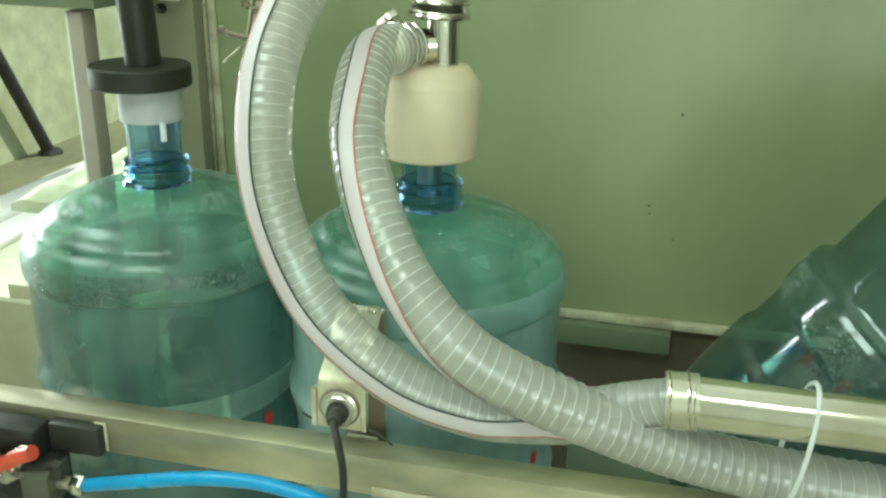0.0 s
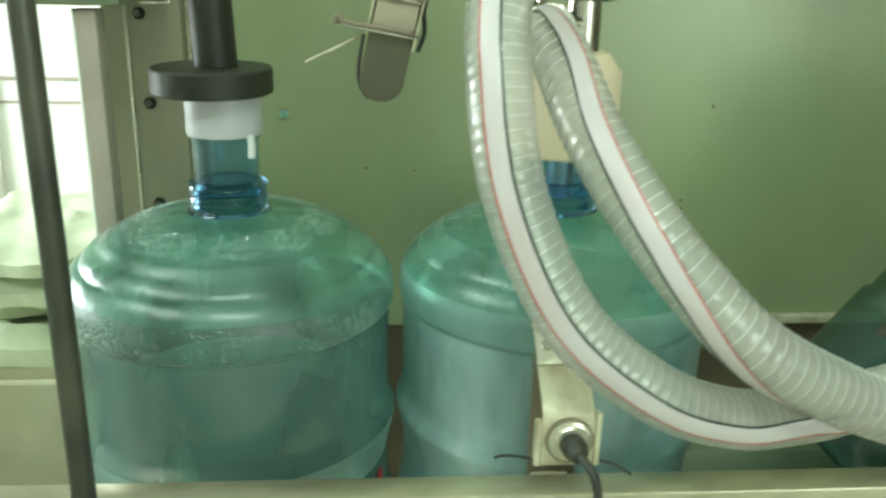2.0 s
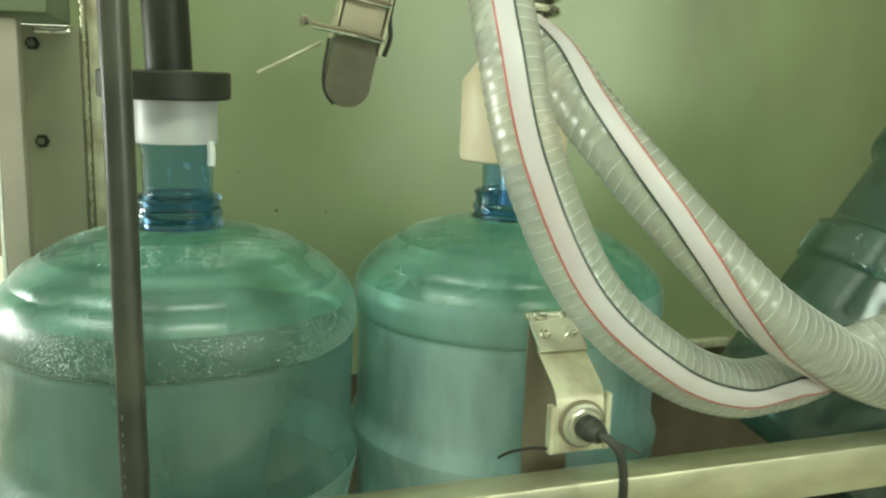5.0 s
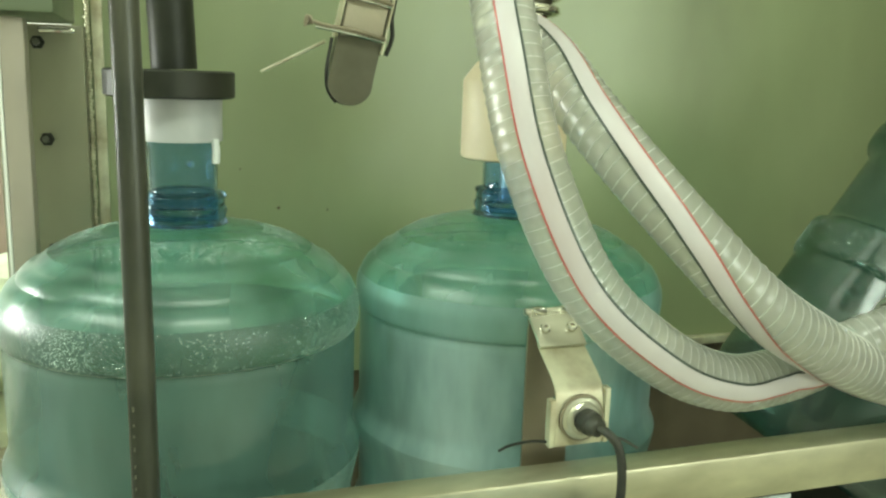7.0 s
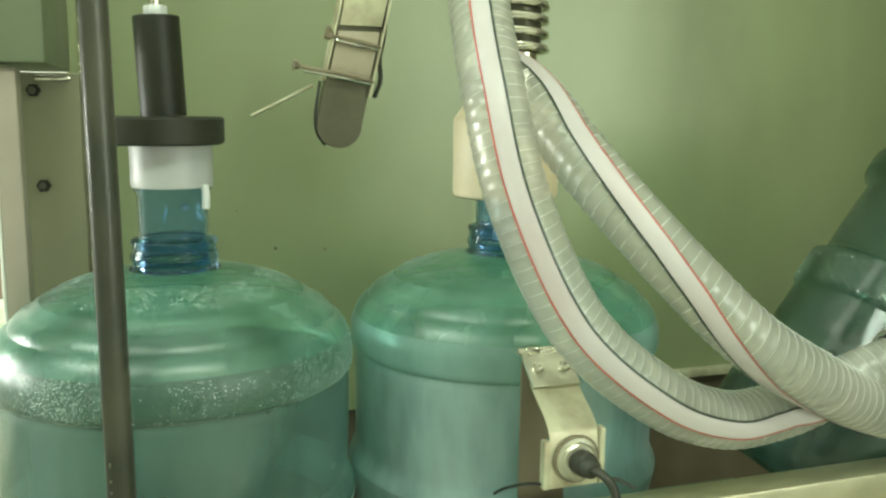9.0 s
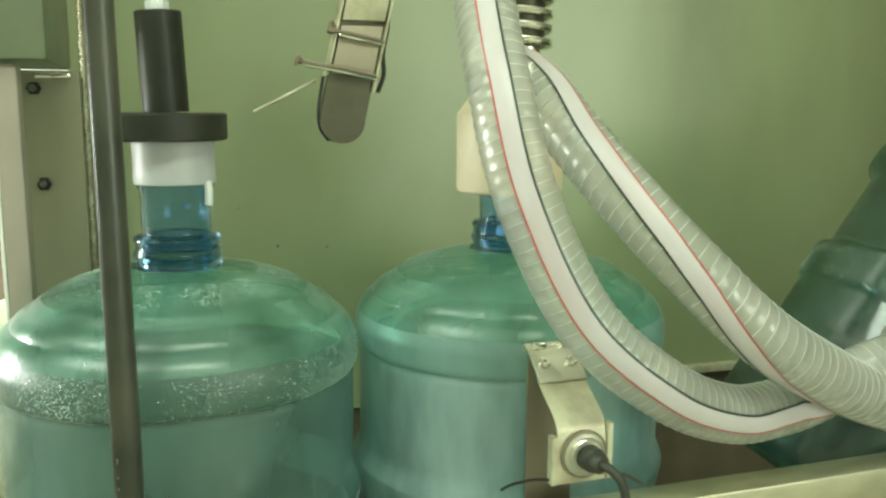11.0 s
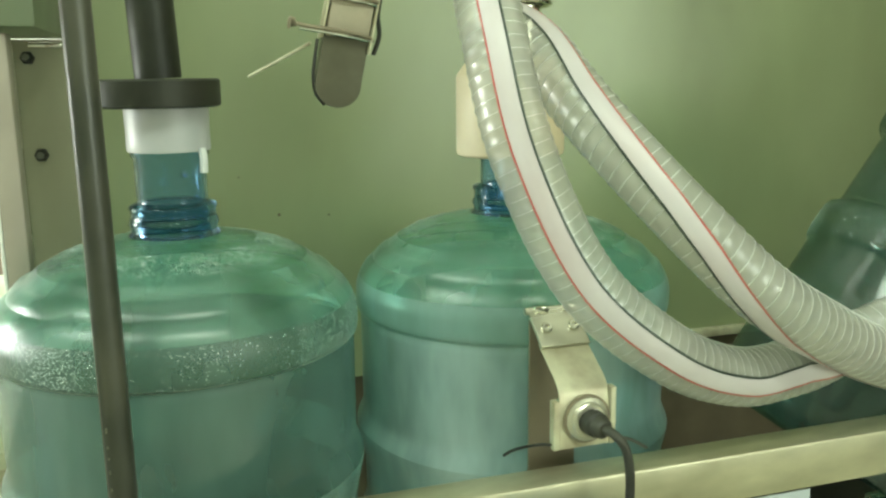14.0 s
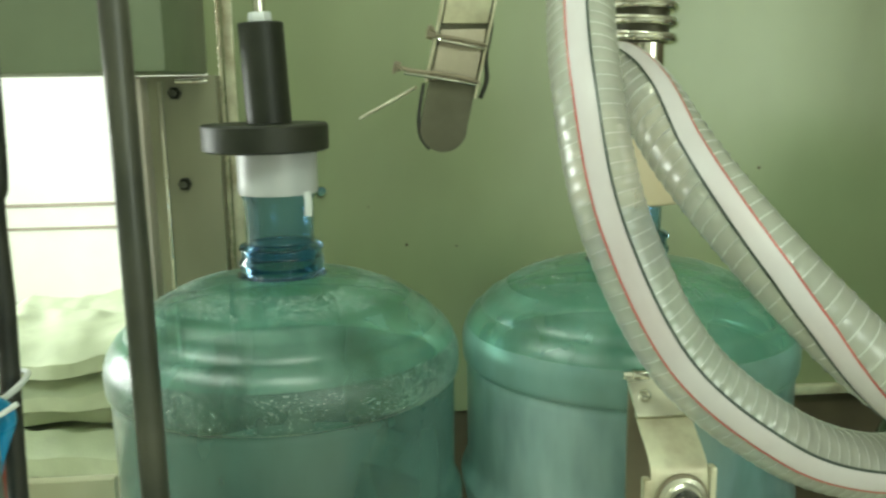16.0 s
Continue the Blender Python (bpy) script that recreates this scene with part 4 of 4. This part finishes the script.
for name, lab, material, r, pts in (
    ("black_hose", "black hose tied to the upright profile", BLACK, 0.0048, [(-0.3690, 0.658, 1.80), (-0.3729, 0.657, 1.3451), (-0.3768, 0.656, 1.2817), (-0.3771, 0.656, 1.233), (-0.3800, 0.656, 1.1695), (-0.3820, 0.656, 1.0979), (-0.384, 0.656, 0.9), (-0.385, 0.656, 0.4), (-0.385, 0.656, 0.0)]),
    ("blue_tube", "blue air tube tied to the upright profile", BLUE, 0.0038, [(-0.3587, 0.5965, 1.8), (-0.3607, 0.5965, 1.3433), (-0.3628, 0.5965, 1.2999), (-0.3659, 0.5965, 1.2538), (-0.3677, 0.5965, 1.2223), (-0.3712, 0.613, 1.204), (-0.3722, 0.634, 1.188), (-0.3850, 0.6415, 1.155), (-0.3870, 0.6415, 1.10), (-0.3870, 0.6415, 0.3)]),
    ("red_tube", "orange-red air tube beside the blue one", REDTUBE, 0.0034, [(-0.3578, 0.6055, 1.8), (-0.3598, 0.6055, 1.3436), (-0.3625, 0.6055, 1.3217), (-0.3689, 0.6055, 1.3014), (-0.3718, 0.6055, 1.2759), (-0.3716, 0.6055, 1.2592), (-0.3780, 0.6055, 1.246), (-0.3940, 0.6058, 1.236), (-0.3985, 0.625, 1.21), (-0.396, 0.655, 1.15), (-0.393, 0.67, 1.1), (-0.393, 0.672, 0.3)])):
    t = thing(name, pts[-1], lab, "tube")
    part("tube_body", sweep(curve_points(pts), r, 12), material, t)
tie2 = thing("cable_tie", (-0.385, 0.665, 1.19), "white cable tie holding the tubes to the profile", "cable tie")
part("strap", sweep(curve_points([(-0.3935, 0.6085, 1.196), (-0.384, 0.6075, 1.197), (-0.3745, 0.6085, 1.198), (-0.3700, 0.640, 1.199), (-0.3735, 0.664, 1.199), (-0.384, 0.667, 1.198), (-0.3930, 0.655, 1.197), (-0.3945, 0.620, 1.196)]), 0.0015, 8), WHITE, tie2)
part("lock", box(-0.3795, -0.3730, 0.6035, 0.6090, 1.192, 1.203, 0.001), WHITE, tie2)
part("tail", sweep(curve_points([(-0.3750, 0.6060, 1.198), (-0.3650, 0.6060, 1.199), (-0.3570, 0.6100, 1.203)]), 0.0013, 8), WHITE, tie2)

# ---------------------------------------------------------------- air valve with its tubes
valve = thing("air_valve", (-0.295, 0.70, 0.94), "black air valve with steel fittings", "valve")
part("valve_body", box(-0.345, -0.272, 0.690, 0.722, 0.935, 1.000, 0.004), BLACK, valve)
part("valve_block", box(-0.298, -0.270, 0.684, 0.716, 0.962, 0.996, 0.003), VALVE, valve)
part("valve_top", box(-0.36, -0.285, 0.695, 0.72, 1.000, 1.030, 0.004), BLACK, valve)
part("port", hexagon((-0.256, 0.70, 0.980), (1, -0.05, 0.05), 0.0095, 0.012), CHROME, valve, "steel hexagon fitting")
part("port_neck", lathe([(0, 0), (0.006, 0), (0.006, 0.02), (0, 0.02)], (-0.272, 0.70, 0.979), (1, 0, 0.05), 18), STEEL, valve)
part("elbow", sweep(curve_points([(-0.300, 0.690, 1.0), (-0.297, 0.688, 1.012), (-0.288, 0.686, 1.016)]), 0.0058, 12), CHROME, valve)
part("elbow_nut", hexagon((-0.292, 0.686, 1.016), (1, 0, 0.05), 0.0065, 0.010), CHROME, valve)
part("side_fitting", lathe([(0, 0), (0.010, 0), (0.006, 0.016), (0, 0.016)], (-0.300, 0.686, 0.998), (-0.5, -0.1, -0.5), 16), STEEL, valve)
for x, z, r, hh in ((-0.318, 1.012, 0.0055, 0.010), (-0.338, 0.975, 0.0070, 0.008), (-0.285, 0.955, 0.0050, 0.012)):
    part("valve_screw", hexagon((x, 0.690, z), (0.05, -1, 0.1), r, hh), CHROME, valve)
part("coil", lathe([(0, 0), (0.013, 0), (0.014, 0.002), (0.014, 0.028), (0.011, 0.031), (0, 0.031)], (-0.325, 0.704, 0.965), (0.1, -0.4, -1), 24), BLACK, valve, "round black coil")
part("cable_gland", lathe([(0, 0), (0.005, 0), (0.004, 0.018), (0, 0.018)], (-0.268, 0.694, 0.990), (0.3, -0.3, 1), 12), BLACK, valve)
bt = thing("blue_tube", (-0.10, 0.69, 1.0), "bright blue air tube from the valve", "tube")
part("tube_body", sweep(curve_points([(-0.246, 0.6995, 0.9805), (-0.218, 0.698, 0.989), (-0.185, 0.694, 1.000), (-0.150, 0.690, 1.0115), (-0.115, 0.688, 1.0195), (-0.080, 0.688, 1.0225), (-0.045, 0.688, 1.0190), (-0.014, 0.689, 1.0090), (0.015, 0.690, 0.992), (0.05, 0.693, 0.955), (0.07, 0.70, 0.90)]), 0.0060, 14), BLUE, bt)
rt = thing("red_tube", (-0.34, 0.685, 0.99), "red air tube plugged into the valve", "tube")
part("tube_body", sweep(curve_points([(-0.2771, 0.682, 1.0203), (-0.2963, 0.682, 1.01135), (-0.3115, 0.682, 1.0024), (-0.42, 0.680, 0.96)]), 0.0068, 12), REDTUBE, rt)

# ---------------------------------------------------------------- sacks beyond the outlet
def sack(label, x0, x1, y0, y1, z0, thick, lift, seed):
    """One folded sheet of a stack: an uneven slab with a wavy rim; lift raises its end at x1."""
    t = thing("plastic_sack", ((x0 + x1) / 2, (y0 + y1) / 2, z0), label, "sack", "folded sacks on the table")
    bm = bmesh.new()
    nx, ny = 36, 20
    layers = []
    for side in (0, 1):
        grid = []
        for j in range(ny + 1):
            row = []
            for i in range(nx + 1):
                u, v = i / nx, j / ny
                x, y = x0 + (x1 - x0) * u, y0 + (y1 - y0) * v
                q = Vector((x * 9 + seed, y * 9, seed * 2.3))
                x += 0.018 * noise.noise(q * 1.3) * (1 if i in (0, nx) else 0.4)
                y += 0.020 * noise.noise(q * 1.7 + Vector((5, 1, 0))) * (1 if j in (0, ny) else 0.4)
                rim = min(1.0, 5 * min(u, 1 - u, v + 0.05, 1 - v) + 0.25)
                fold = 1 - 2.2 * abs(noise.noise(Vector((x * 6 + y * 11, y * 7, seed * 3))))
                crease = 1 - 2.2 * abs(noise.noise(Vector((x * 22, y * 16 + x * 9, seed))))
                wave = 0.005 * noise.noise(q * 0.8)
                z = z0 + lift * u * u + (max(0.0, wave) if side == 0 else thick * rim * (0.72 + 0.22 * fold + 0.12 * crease) + wave)
                row.append(bm.verts.new((x, y, z)))
            grid.append(row)
        layers.append(grid)
    lo, hi = layers
    for j in range(ny):
        for i in range(nx):
            bm.faces.new((hi[j][i], hi[j][i + 1], hi[j + 1][i + 1], hi[j + 1][i]))
            bm.faces.new((lo[j][i], lo[j + 1][i], lo[j + 1][i + 1], lo[j][i + 1]))
    for i in range(nx):
        bm.faces.new((lo[0][i], lo[0][i + 1], hi[0][i + 1], hi[0][i]))
        bm.faces.new((lo[ny][i + 1], lo[ny][i], hi[ny][i], hi[ny][i + 1]))
    for j in range(ny):
        bm.faces.new((lo[j + 1][0], lo[j][0], hi[j][0], hi[j + 1][0]))
        bm.faces.new((lo[j][nx], lo[j + 1][nx], hi[j + 1][nx], hi[j][nx]))
    part("sack_skin", bm, CLOTH, t)


table = thing("side_table", (-0.59, 1.44, 0.0), "pale low table beyond the outlet", "table")
part("table_top", box(-0.78, -0.43, 1.26, 1.62, 0.838, 0.868, 0.004), GUARD, table)
for x in (-0.75, -0.46):
    for y in (1.29, 1.59):
        part("leg", box(x - 0.02, x + 0.02, y - 0.02, y + 0.02, 0, 0.838, 0.002), TRIM, table)
sack("folded white plastic sack at the bottom of the stack", -0.74, -0.455, 1.265, 1.58, 0.868, 0.050, 0.0, 1.0)
sack("crumpled pale green plastic sack in a stack", -0.77, -0.450, 1.33, 1.60, 0.912, 0.040, 0.0, 4.2)
sack("crumpled pale green plastic sack in a stack", -0.73, -0.440, 1.28, 1.59, 0.948, 0.042, 0.004, 7.7)
sack("pale green plastic sack folded on top of the stack", -0.76, -0.425, 1.27, 1.57, 0.988, 0.046, 0.022, 11.3)

# ---------------------------------------------------------------- cabinet across the hall
cabinet = thing("cabinet", (-0.64, 3.15, 0.0), "plain tan cabinet on a dark base across the hall", "cabinet")
part("body", box(-0.83, -0.44, 3.0, 3.30, 0.665, 1.115, 0.006), SHADED_TAN, cabinet)
part("base", box(-0.825, -0.445, 3.005, 3.295, 0.0, 0.664, 0.004), BROWN, cabinet, "dark brown base")
part("top_board", box(-0.84, -0.43, 2.99, 3.31, 1.1155, 1.135, 0.003), SHADED_TAN, cabinet)
